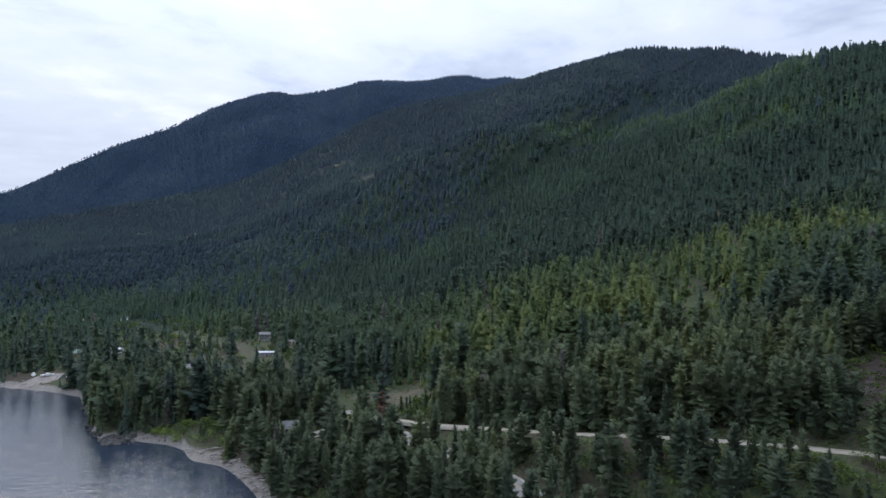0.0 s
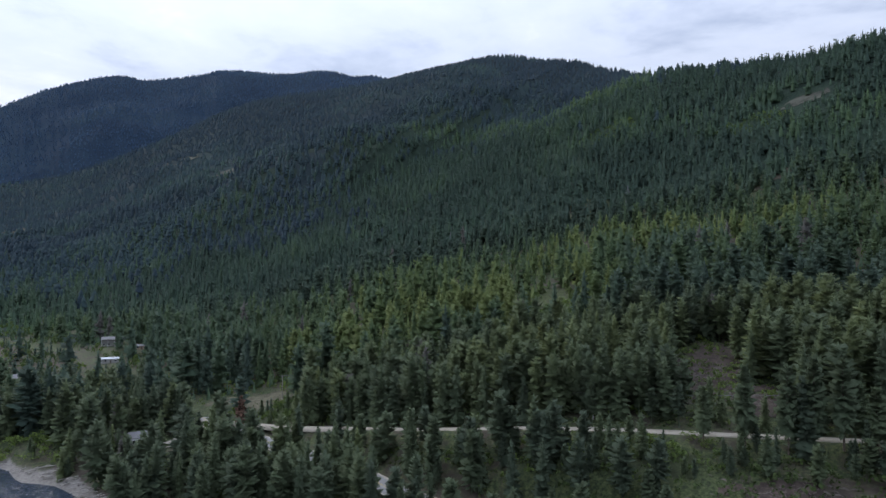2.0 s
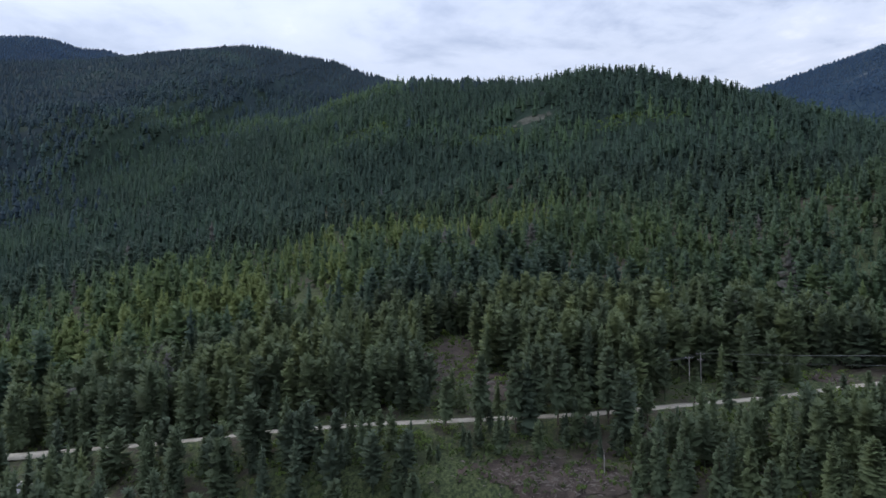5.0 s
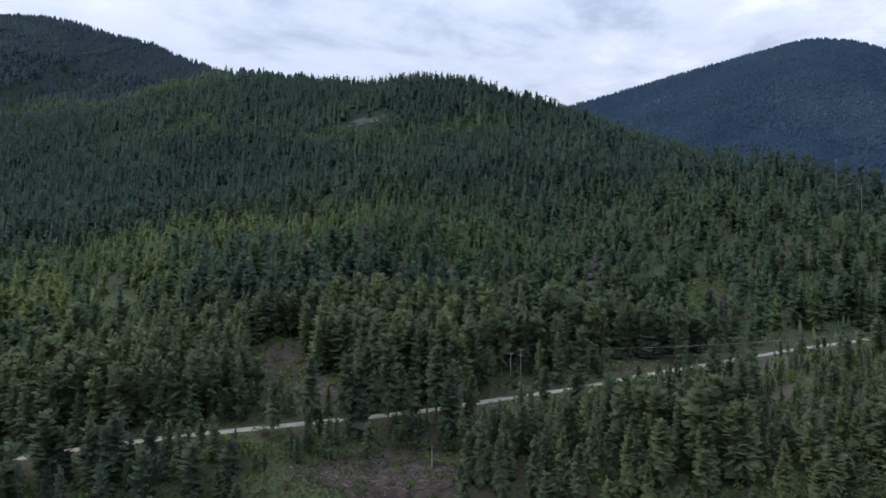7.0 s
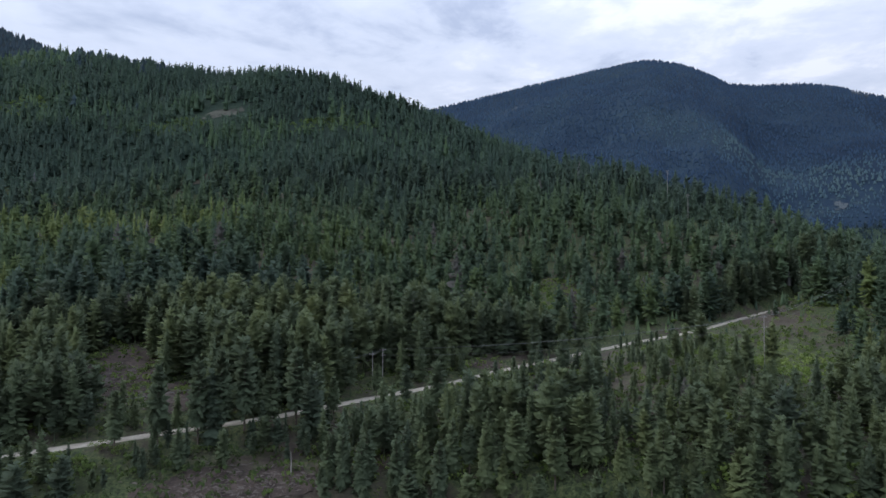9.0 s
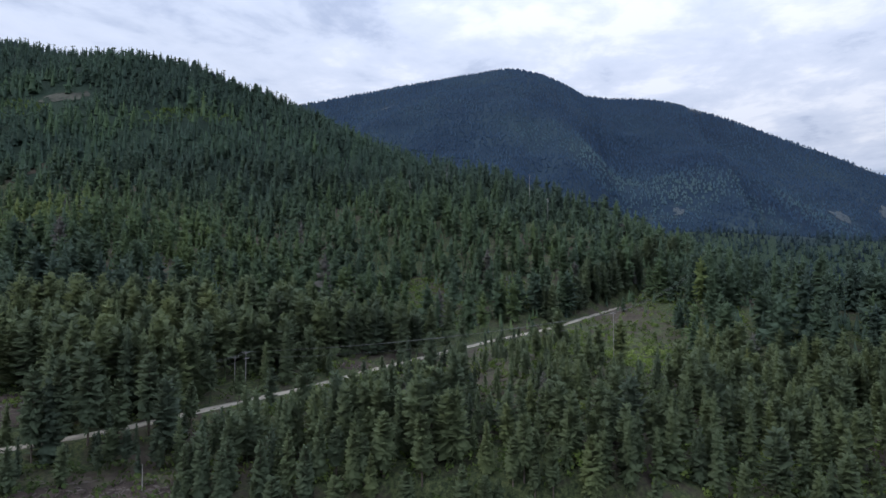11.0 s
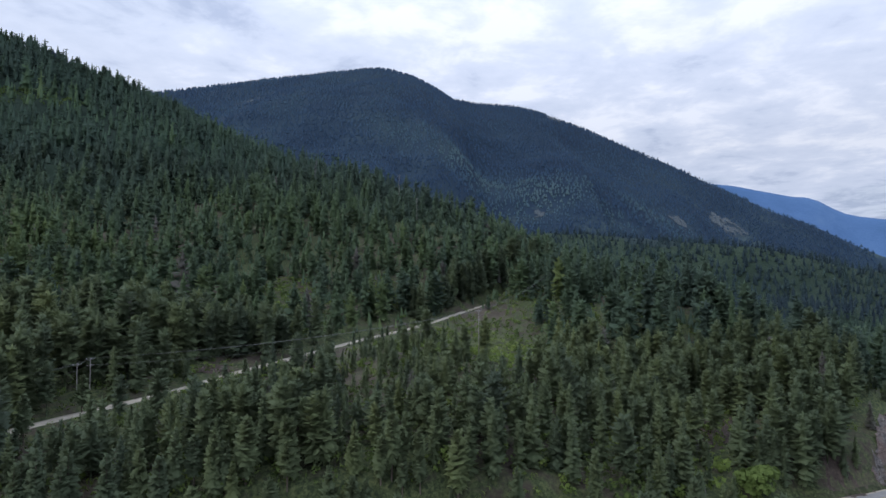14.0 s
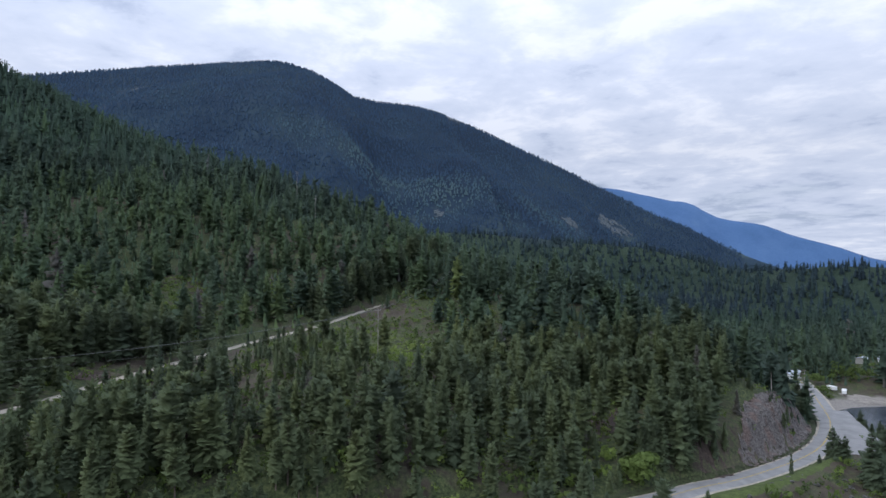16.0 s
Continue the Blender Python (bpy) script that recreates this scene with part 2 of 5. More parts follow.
def height(x, y):
    """Height of the ground over the lake."""
    x, y = np.asarray(x, float).ravel(), np.asarray(y, float).ravel()
    r, b = np.hypot(x, y), np.degrees(np.arctan2(x, y))
    rc, bc = np.clip(r, 120, 2900), np.clip(b, -60, 150)
    z = np.empty(len(x))
    for i in range(0, len(x), 20000):
        s = slice(i, i + 20000)
        q = np.column_stack([np.radians(bc[s]) * 1.2, np.log(rc[s])])
        z[s] = bend(((q[:, None] - KNOT[None]) ** 2).sum(-1)) @ WEIGHT[:-3] + WEIGHT[-3] + q @ WEIGHT[-2:]
    z = 75 + rc * z - np.maximum(r - 2900, 0) * 0.35
    z += waves(x, y, 60, 3, 3) * np.clip((r - 240) / 900, 0, 1) * 5 + waves(x, y, 14, 4, 2) * 0.5
    z -= np.clip((b - 98) / 12, 0, 1) * np.maximum(r - 1150, 0) * 0.10  # sunk so no flat far ground shows to the camera past the low hill
    for rows, wide, seed, soft in ((CREST_MID, 1500, 11, 50.0), (CREST_LOW, 420, 14, 14.0)):
        far = r > 600
        if not far.any():
            continue
        z[far] = smooth_max(z[far], ridge(x[far], y[far], rows, wide, -18.0 if rows is CREST_MID else 2.0, seed=seed), soft)
    for line, half, soft in ((GRAVEL_LINE, 3.4, 7.0), (PAVED_LINE, 6.0, 9.0)):
        near = r < 900
        if not near.any():
            continue
        d, high = near_line(x[near], y[near], line)
        w = np.clip((d - half) / soft, 0, 1)
        w = w * w * (3 - 2 * w)
        z[near] = (high - 0.12) * (1 - w) + z[near] * w
    for lb, ld, lu, lv, lz in LEVEL:
        c, a = spot(lb, ld), math.radians(lb)
        u, w = (x - c[0]) * math.cos(a) - (y - c[1]) * math.sin(a), (x - c[0]) * math.sin(a) + (y - c[1]) * math.cos(a)
        k = np.clip(2.2 - 1.2 * np.hypot(u / lu, w / lv), 0, 1)
        z += (lz - z) * k * k * (3 - 2 * k)
    shore = np.interp(b, [s[0] for s in SHORE], [s[1] for s in SHORE])
    cu, cv = (b - BAY[0]) * np.pi / 180 * BAY[1] / BAY[2], (r - BAY[1]) / BAY[3]
    cove = (np.hypot(cu, cv) - 1) * BAY[3]
    past = np.minimum(r - shore, cove) + waves(x, y, 22, 8, 3) * 1.1
    bank = np.where(past < 0, np.maximum(past * 0.14, -9), past * 0.16)
    w = np.clip(past / 45, 0, 1)
    w = w * w * (3 - 2 * w)
    return np.where(past < 0, bank, bank * (1 - w) + np.maximum(z, np.minimum(bank * 0.3, np.where(b > 95, 6.0, 400.0)) + 1.0) * w)


def ground_mesh():
    """One sheet from the lake bed to the horizon, finest on the near slopes."""
    view = np.arange(-40, 134.01, 0.42)
    bearings = np.concatenate([view, np.arange(137, 320, 5.0)])
    dist = np.concatenate([[40, 80, 105], np.geomspace(120, 4900, 205)])
    B, R = np.meshgrid(bearings, dist)
    p = spot(B.ravel(), R.ravel())
    z = height(p[:, 0], p[:, 1])
    v = np.column_stack([p, z])
    nb, nd = len(bearings), len(dist)
    i, j = np.meshgrid(np.arange(nd - 1), np.arange(nb), indexing="ij")
    j2 = (j + 1) % nb
    quads = np.stack([i * nb + j, i * nb + j2, (i + 1) * nb + j2, (i + 1) * nb + j], -1).reshape(-1, 4)[:, ::-1]
    hub = len(v)
    v = np.vstack([v, [[0, 0, -9]]])
    tris = np.column_stack([np.full(nb, hub), (np.arange(nb) + 1) % nb, np.arange(nb)])
    me = bpy.data.meshes.new("ground")
    me.from_pydata(v.tolist(), [], quads.tolist() + tris.tolist())
    me.shade_smooth()
    r = R[i, j].ravel()
    mid = v[quads].mean(1)
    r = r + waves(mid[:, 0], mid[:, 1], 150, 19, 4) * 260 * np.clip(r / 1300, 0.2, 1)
    # the haze-blue floor starts nearer towards the west
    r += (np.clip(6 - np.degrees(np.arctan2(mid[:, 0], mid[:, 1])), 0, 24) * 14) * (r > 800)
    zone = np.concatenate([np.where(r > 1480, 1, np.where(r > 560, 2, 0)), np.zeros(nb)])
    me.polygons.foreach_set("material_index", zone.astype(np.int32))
    return me


def mountain_mesh(name, rows, wide, seed, near, step=0.3):
    """A distant mountain of its own, with its foot below the ground in front."""
    bearings = np.arange(rows[0][0] - 3, rows[-1][0] + 3, step)
    dist = np.arange(near, 4930, 38.0)
    B, R = np.meshgrid(bearings, dist)
    p = spot(B.ravel(), R.ravel())
    z = np.maximum(ridge(p[:, 0], p[:, 1], rows, wide, -14.0, seed=seed), -60)
    nb, nd = len(bearings), len(dist)
    i, j = np.meshgrid(np.arange(nd - 1), np.arange(nb - 1), indexing="ij")
    quads = np.stack([i * nb + j, (i + 1) * nb + j, (i + 1) * nb + j + 1, i * nb + j + 1], -1).reshape(-1, 4)[:, ::-1]
    me = bpy.data.meshes.new(name)
    me.from_pydata(np.column_stack([p, z]).tolist(), [], quads.tolist())
    me.shade_smooth()
    return me


def strip_mesh(name, line, half, lift=0.06, edge=0.15, wobble=0.0, seed=1):
    """A road bed that follows a line: crowned top and sloped edges."""
    d = np.gradient(line[:, :2], axis=0)
    d /= np.linalg.norm(d, axis=1)[:, None]
    side = np.column_stack([d[:, 1], -d[:, 0]])
    rs = np.random.RandomState(seed)
    verts = []
    cross = ((-1, -edge), (-0.93, 0), (0, 0.07), (0.93, 0), (1, -edge))
    for k, (p, s) in enumerate(zip(line, side)):
        for c, h in cross:
            w = c * half * (1 + wobble * rs.uniform(-1, 1) * (abs(c) > 0.5))
            verts.append((p[0] + s[0] * w, p[1] + s[1] * w, p[2] + lift + h))
    n = len(cross)
    faces = [(k * n + c, k * n + c + 1, (k + 1) * n + c + 1, (k + 1) * n + c) for k in range(len(line) - 1) for c in range(n - 1)]
    me = bpy.data.meshes.new(name)
    me.from_pydata(verts, [], faces)
    me.shade_smooth()
    return me


def verge_mesh(line, near, far, lift=0.3):
    """A strip of ground beside a road, from one offset to another."""
    d = np.gradient(line[:, :2], axis=0)
    d /= np.linalg.norm(d, axis=1)[:, None]
    side = np.column_stack([d[:, 1], -d[:, 0]])
    rs = np.random.RandomState(3)
    cols = [line[:, :2] + side * (near + (far - near) * k / 4 * (1 if k < 4 else rs.uniform(0.94, 1.06, (len(line), 1)))) for k in range(5)]
    p = np.stack(cols, 1).reshape(-1, 2)
    v = np.column_stack([p, height(p[:, 0], p[:, 1]) + np.tile([0.1, lift, lift, lift, -0.4], len(line))])
    f = [(i * 5 + k, (i + 1) * 5 + k, (i + 1) * 5 + k + 1, i * 5 + k + 1) for i in range(len(line) - 1) for k in range(4)]
    me = bpy.data.meshes.new("verge")
    me.from_pydata(v.tolist(), [], f if far < near else [q[::-1] for q in f])
    me.shade_smooth()
    return me


def material(name):
    m = bpy.data.materials.new(name)
    m.use_nodes = True
    m.node_tree.nodes.clear()
    return m, Nodes(m.node_tree)


def finish(n, color, rough=0.9, bump=None, strength=0.5, distance=0.1, specular=0.3, **more):
    shader = n.add("ShaderNodeBsdfPrincipled", {"Base Color": color if not isinstance(color, tuple) else (*color, 1), "Roughness": rough, "Specular IOR Level": specular})
    for key, value in more.items():
        n.put(shader, key.replace("_", " "), value)
    if bump is not None:
        n.put(shader, "Normal", n.add("ShaderNodeBump", {"Height": bump, "Strength": strength, "Distance": distance}))
    n.add("ShaderNodeOutputMaterial", {0: shader})
    return shader


def here(n):
    return n.add("ShaderNodeNewGeometry").outputs["Position"]


def earth_material():
    m, n = material("forest_floor")
    p = here(n)
    coarse, mid, fine = n.noise(p, 0.02, 4), n.noise(p, 0.16, 6, 0.65), n.noise(p, 0.9, 5, 0.7)
    grass = n.ramp(fine, [(0.38, (0.018, 0.028, 0.013)), (0.5, (0.043, 0.059, 0.023)), (0.62, (0.084, 0.097, 0.040))])
    soil = n.ramp(mid, [(0.35, (0.04, 0.033, 0.025)), (0.55, (0.078, 0.064, 0.049)), (0.75, (0.135, 0.108, 0.084))])
    col = n.mix(n.ramp(n.math("ADD", n.math("MULTIPLY", coarse, 0.5), n.math("MULTIPLY", mid, 0.5)), [(0.42, 0.0), (0.52, 1.0)]), soil, grass)
    high = n.add("ShaderNodeSeparateXYZ", {0: p}).outputs[2]
    sand = n.ramp(fine, [(0.3, (0.13, 0.12, 0.11)), (0.7, (0.27, 0.25, 0.225))])
    col = n.mix(n.ramp(n.math("ADD", n.math("MULTIPLY", high, 0.12), n.math("MULTIPLY", mid, 0.3)), [(0.38, 0.0), (0.50, 1.0)]), sand, col)
    finish(n, col, 0.95, n.math("ADD", mid, n.math("MULTIPLY", fine, 0.4)), 0.7, 0.6)
    return m


def lake_material():
    m, n = material("lake_water")
    p = here(n)
    wind = n.add("ShaderNodeMapping", {"Vector": p, "Rotation": (0.0, 0.0, radians(-20)), "Scale": (0.55, 1.0, 1.0)}).outputs[0]
    calm = n.ramp(n.noise(p, 0.012, 3), [(0.35, 0.6), (0.65, 1.0)])
    ripple = n.math("MULTIPLY", n.math("ADD", n.noise(wind, 0.95, 3, 0.5, 0.25), n.math("MULTIPLY", n.noise(wind, 0.3, 2), 0.8)), calm)
    finish(n, (0.024, 0.036, 0.055), 0.08, ripple, 1.0, 0.21, 0.5, IOR=1.333)
    return m


def gravel_material():
    m, n = material("pale_gravel")
    p = here(n)
    mid, fine = n.noise(p, 0.35, 4), n.noise(p, 6.0, 4)
    col = n.ramp(n.math("ADD", n.math("MULTIPLY", mid, 0.5), n.math("MULTIPLY", fine, 0.5)), [(0.35, (0.23, 0.208, 0.17)), (0.65, (0.40, 0.365, 0.305))])
    finish(n, col, 0.95, fine, 0.4, 0.05)
    return m


def asphalt_material():
    m, n = material("worn_asphalt")
    p = here(n)
    mid, fine = n.noise(p, 0.25, 5), n.noise(p, 9.0, 3)
    col = n.ramp(n.math("ADD", n.math("MULTIPLY", mid, 0.7), n.math("MULTIPLY", fine, 0.3)), [(0.35, (0.17, 0.172, 0.175)), (0.65, (0.25, 0.25, 0.25))])
    finish(n, col, 0.85, fine, 0.3, 0.02)
    return m


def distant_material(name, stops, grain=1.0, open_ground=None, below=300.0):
    """Close-grown conifers on mountains kilometres away, blued in the stops for haze, with paler leafy and logged
    patches on the lower slopes.
    """
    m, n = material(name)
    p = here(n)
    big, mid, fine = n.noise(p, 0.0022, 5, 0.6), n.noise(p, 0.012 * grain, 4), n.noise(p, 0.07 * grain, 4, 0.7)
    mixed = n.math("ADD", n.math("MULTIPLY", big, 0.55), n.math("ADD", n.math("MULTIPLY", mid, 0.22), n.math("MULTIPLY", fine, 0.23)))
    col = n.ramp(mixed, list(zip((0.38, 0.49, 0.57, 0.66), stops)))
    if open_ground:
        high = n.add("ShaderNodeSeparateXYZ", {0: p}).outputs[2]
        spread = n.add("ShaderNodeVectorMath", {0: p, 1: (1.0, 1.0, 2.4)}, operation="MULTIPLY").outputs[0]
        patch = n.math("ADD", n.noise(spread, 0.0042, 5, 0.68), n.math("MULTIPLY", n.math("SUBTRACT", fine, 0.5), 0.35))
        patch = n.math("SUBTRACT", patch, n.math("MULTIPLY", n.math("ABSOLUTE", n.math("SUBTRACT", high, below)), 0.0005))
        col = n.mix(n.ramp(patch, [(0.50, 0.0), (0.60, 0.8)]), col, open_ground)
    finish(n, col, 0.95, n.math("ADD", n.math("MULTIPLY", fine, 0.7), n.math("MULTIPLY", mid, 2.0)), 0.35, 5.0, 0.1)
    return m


EARTH, LAKE, GRAVEL_MAT, ASPHALT = earth_material(), lake_material(), gravel_material(), asphalt_material()
# aerial haze is painted into this base colour as blue
HAZY_DISTANT = distant_material("hazy_distant_conifers", ((0.013, 0.025, 0.045), (0.019, 0.036, 0.059), (0.027, 0.047, 0.066), (0.036, 0.059, 0.071)), 1.0, (0.050, 0.075, 0.077), 170.0)
# haze blue in the floor colour, darkened as under closed canopy
HAZY_HIGH_FLOOR = distant_material("hazy_high_forest_floor", ((0.013, 0.022, 0.027), (0.018, 0.030, 0.034), (0.025, 0.042, 0.042), (0.038, 0.060, 0.052)), 3.0)
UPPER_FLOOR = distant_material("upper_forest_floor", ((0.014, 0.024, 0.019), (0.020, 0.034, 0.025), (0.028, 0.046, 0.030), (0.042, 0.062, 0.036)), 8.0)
# the strongest painted haze: a pale saturated blue
HAZY_FARTHEST = distant_material("hazy_farthest_conifers", ((0.055, 0.115, 0.23), (0.065, 0.13, 0.26), (0.075, 0.145, 0.28), (0.09, 0.16, 0.29)))

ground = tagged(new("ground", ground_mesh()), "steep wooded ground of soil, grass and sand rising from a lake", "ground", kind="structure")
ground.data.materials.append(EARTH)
ground.data.materials.append(HAZY_HIGH_FLOOR)
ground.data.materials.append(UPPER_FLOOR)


def lake_mesh():
    bm = bmesh.new()
    bmesh.ops.create_circle(bm, cap_ends=True, segments=96, radius=4950)
    me = bpy.data.meshes.new("water")
    bm.to_mesh(me)
    bm.free()
    return me


water = tagged(new("water", lake_mesh()), "grey rippled lake water reflecting an overcast sky", "lake", kind="structure")
water.data.materials.append(LAKE)
road = tagged(new("road", strip_mesh("road", PAVED_LINE, 4.3, 0.12)), "worn grey asphalt two-lane road along the lake shore", "road", kind="structure")
road.data.materials.append(ASPHALT)
shoulder = tagged(new("verge", strip_mesh("verge", PAVED_LINE, 5.3, 0.0, wobble=0.06)), "narrow gravel shoulder of the lake road", "road shoulder", kind="structure")
shoulder.data.materials.append(GRAVEL_MAT)
LAYBY_LINE = polyline([(124.2, 300, 6.0), (126, 302, 5.98), (128, 303, 5.95), (130, 305, 5.9), (133, 309, 5.8)], 3.0)
layby = tagged(new("pavement", strip_mesh("pavement", LAYBY_LINE, 12.5, 0.05, wobble=0.04, seed=4)), "wide worn asphalt lay-by beside the bend of the road", "lay-by", kind="structure")
layby.data.materials.append(ASPHALT)
apron = tagged(new("pavement", strip_mesh("pavement", polyline([(124.9, 374, 6.1), (125.5, 352, 6.05), (126.3, 328, 6.0), (127.5, 308, 5.95), (130, 296, 5.9)], 3.0), 8.0, 0.1, wobble=0.04, seed=6)), "worn asphalt apron between the road and the lay-by", "lay-by", kind="structure")
apron.data.materials.append(ASPHALT)
track = tagged(new("road", strip_mesh("gravel_road", GRAVEL_LINE, 2.5, edge=1.3, wobble=0.08)), "pale gravel road climbing across the wooded hillside", "road", kind="structure")
track.data.materials.append(GRAVEL_MAT)

for rows, wide, seed, near, label in ((CREST_WEST, 1900, 12, 2500, "forested mountain with a long rounded ridge, coloured hazy blue"),
                                      (CREST_EAST, 1900, 13, 1700, "broad forested mountain across the valley, coloured dark hazy blue"),
                                      (CREST_FAR, 1000, 15, 3700, "far mountain ridge coloured pale haze blue")):
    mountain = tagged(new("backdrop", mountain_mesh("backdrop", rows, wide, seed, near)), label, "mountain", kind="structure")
    mountain.data.materials.append(HAZY_FARTHEST if rows is CREST_FAR else HAZY_DISTANT)


# ---- forest ----
def leafy(n, col, through=0.40, holes=0.0, fine=2.6, shape=False):
    """Needles and leaves: a dull face that lets some light through, with ragged gaps between the twigs."""
    face = n.add("ShaderNodeBsdfPrincipled", {"Base Color": col, "Roughness": 0.8, "Specular IOR Level": 0.15})
    back = n.add("ShaderNodeBsdfTranslucent", {"Color": col})
    if shape:
        # needles point every way: a spray shades by its side of the crown as much as by its own tilt
        crown = n.add("ShaderNodeVectorTransform", {0: n.add("ShaderNodeAttribute", attribute_name="crown_side").outputs["Vector"]}, vector_type="NORMAL", convert_from="OBJECT", convert_to="WORLD")
        own = n.add("ShaderNodeVectorMath", {0: n.add("ShaderNodeNewGeometry").outputs["Normal"], 1: (0.24, 0.24, 0.24)}, operation="MULTIPLY").outputs[0]
        way = n.add("ShaderNodeVectorMath", {0: n.add("ShaderNodeVectorMath", {0: crown, 1: own}, operation="ADD").outputs[0]}, operation="NORMALIZE").outputs[0]
        n.put(face, "Normal", way)
    leaf = n.add("ShaderNodeMixShader", {0: through, 1: face, 2: back})
    if holes:
        gap = n.math("LESS_THAN", n.noise(here(n), fine, 3, 0.7), holes)
        leaf = n.add("ShaderNodeMixShader", {0: gap, 1: leaf, 2: n.add("ShaderNodeBsdfTransparent")})
    n.add("ShaderNodeOutputMaterial", {0: leaf})


def foliage_material(name, stops, shade, holes=0.0, fine=2.6):
    m, n = material(name)
    tint = n.add("ShaderNodeAttribute", attribute_name="tint").outputs["Fac"]
    col = n.ramp(tint, list(zip((0.0, 0.22, 0.5, 0.75, 0.88, 1.0), stops)))
    col = n.mix(n.math("MULTIPLY", n.noise(here(n), 0.9, 3), 0.45), col, shade)
    leafy(n, col, holes=holes, fine=fine, shape=True)
    return m


def bark_material():
    m, n = material("bark")
    p = here(n)
    col = n.ramp(n.noise(p, 2.0, 4), [(0.3, (0.07, 0.055, 0.045)), (0.7, (0.17, 0.14, 0.115))])
    finish(n, col, 0.95)
    return m


# upper, high and distant needles are bluer: haze put into the colours
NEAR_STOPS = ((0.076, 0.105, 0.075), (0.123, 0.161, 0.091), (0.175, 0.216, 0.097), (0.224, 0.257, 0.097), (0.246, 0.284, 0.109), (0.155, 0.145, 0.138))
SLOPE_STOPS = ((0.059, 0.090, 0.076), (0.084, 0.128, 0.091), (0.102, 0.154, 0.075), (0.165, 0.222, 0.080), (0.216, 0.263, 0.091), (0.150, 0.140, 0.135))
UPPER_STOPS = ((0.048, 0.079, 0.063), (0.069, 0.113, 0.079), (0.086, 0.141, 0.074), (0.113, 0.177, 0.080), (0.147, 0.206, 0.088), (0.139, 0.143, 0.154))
HAZY_HIGH_STOPS = ((0.034, 0.056, 0.078), (0.050, 0.084, 0.094), (0.070, 0.116, 0.092), (0.100, 0.156, 0.094), (0.119, 0.174, 0.099), (0.119, 0.123, 0.144))
HAZY_DISTANT_STOPS = ((0.035, 0.069, 0.123), (0.048, 0.091, 0.150), (0.069, 0.123, 0.165), (0.098, 0.165, 0.180), (0.120, 0.183, 0.192), (0.107, 0.140, 0.177))
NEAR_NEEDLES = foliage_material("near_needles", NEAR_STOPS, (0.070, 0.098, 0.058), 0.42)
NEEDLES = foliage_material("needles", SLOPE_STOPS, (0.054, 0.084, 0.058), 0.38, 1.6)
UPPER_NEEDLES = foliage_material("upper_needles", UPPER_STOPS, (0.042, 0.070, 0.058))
HAZY_HIGH = foliage_material("hazy_high_needles", HAZY_HIGH_STOPS, (0.026, 0.046, 0.050))
HAZY_DISTANT_NEEDLES = foliage_material("hazy_distant_needles", HAZY_DISTANT_STOPS, (0.024, 0.046, 0.078))
BARK = bark_material()


def boughs(levels, around, profile, low, seed, droop=0.5, fingers=True, ridged=True, lean=0.42):
    """A conifer crown 1 high and about 1 wide: whorls of drooping boughs, shorter and steeper towards the tip."""
    rs = np.random.RandomState(seed)
    v, f = [], []
    heavy = [rs.uniform(0.82, 1.15) for _ in range(7)]
    for i in range(levels):
        t = np.clip((i + rs.uniform(-0.3, 0.3)) / levels, 0, 1)
        h, n = low + (0.95 - low) * t, max(4, round(around * (1 - 0.5 * t)))
        turn = rs.uniform(0, 6.28)
        for j in range(n):
            a = turn + 6.283 * j / n + rs.normal(0, 0.2)
            ln = 0.5 * profile(t) * heavy[int(a / 6.283 * 7) % 7] * rs.uniform(0.72, 1.14)
            rise = (-droop * rs.uniform(0.2, 1.5) + (droop + 0.55) * t + rs.normal(0, 0.18)) * ln * lean
            out, side = np.array([math.cos(a), math.sin(a), 0.0]), np.array([-math.sin(a), math.cos(a), 0.0])
            hh = h + rs.uniform(-0.8, 0.8) * (0.95 - low) / levels
            w = ln * min(0.5, (2.9 if fingers or levels < 15 else 2.2) / n) * rs.uniform(0.7, 1.15)
            q = rs.uniform(0.5, 0.62)
            mid = out * ln * q + [0, 0, hh + rise * q + 0.05 * ln]
            low_side = np.array([0, 0, 0.10 * ln * lean + 0.10 * ln * droop])
            roll = rs.normal(0, 0.38)
            side = side * math.cos(roll) + np.array([0, 0, lean * math.sin(roll)])
            k = len(v)
            v.extend([np.array([0, 0, hh]), out * ln + [0, 0, hh + rise], mid + side * w - low_side, mid - side * w - low_side])
            if ridged:
                v.append(mid)
                f.extend([(k, k + 4, k + 2), (k, k + 3, k + 4), (k + 2, k + 4, k + 1), (k + 4, k + 3, k + 1)])
            else:
                f.extend([(k, k + 1, k + 2), (k, k + 3, k + 1)])
            if fingers:
                for sgn, corner in ((1, k + 2), (-1, k + 3)):
                    b = a + sgn * rs.uniform(0.35, 0.7)
                    v.append(v[corner] * [1, 1, 1] + np.array([math.cos(b), math.sin(b), 0.0]) * ln * rs.uniform(0.28, 0.5) + [0, 0, rise * 0.4])
                    f.append((corner, len(v) - 1, k + 4 if ridged else k) if sgn < 0 else (corner, k + 4 if ridged else k, len(v) - 1))
    k = len(v)
    for j in range(3):
        v.append(np.array([0.05 * math.cos(2.1 * j), 0.05 * math.sin(2.1 * j), 0.90]))
    v.append(np.array([0, 0, 1.01]))
    f.extend([(k, k + 1, k + 3), (k + 1, k + 2, k + 3), (k + 2, k, k + 3)])
    return np.array(v), np.array(f)


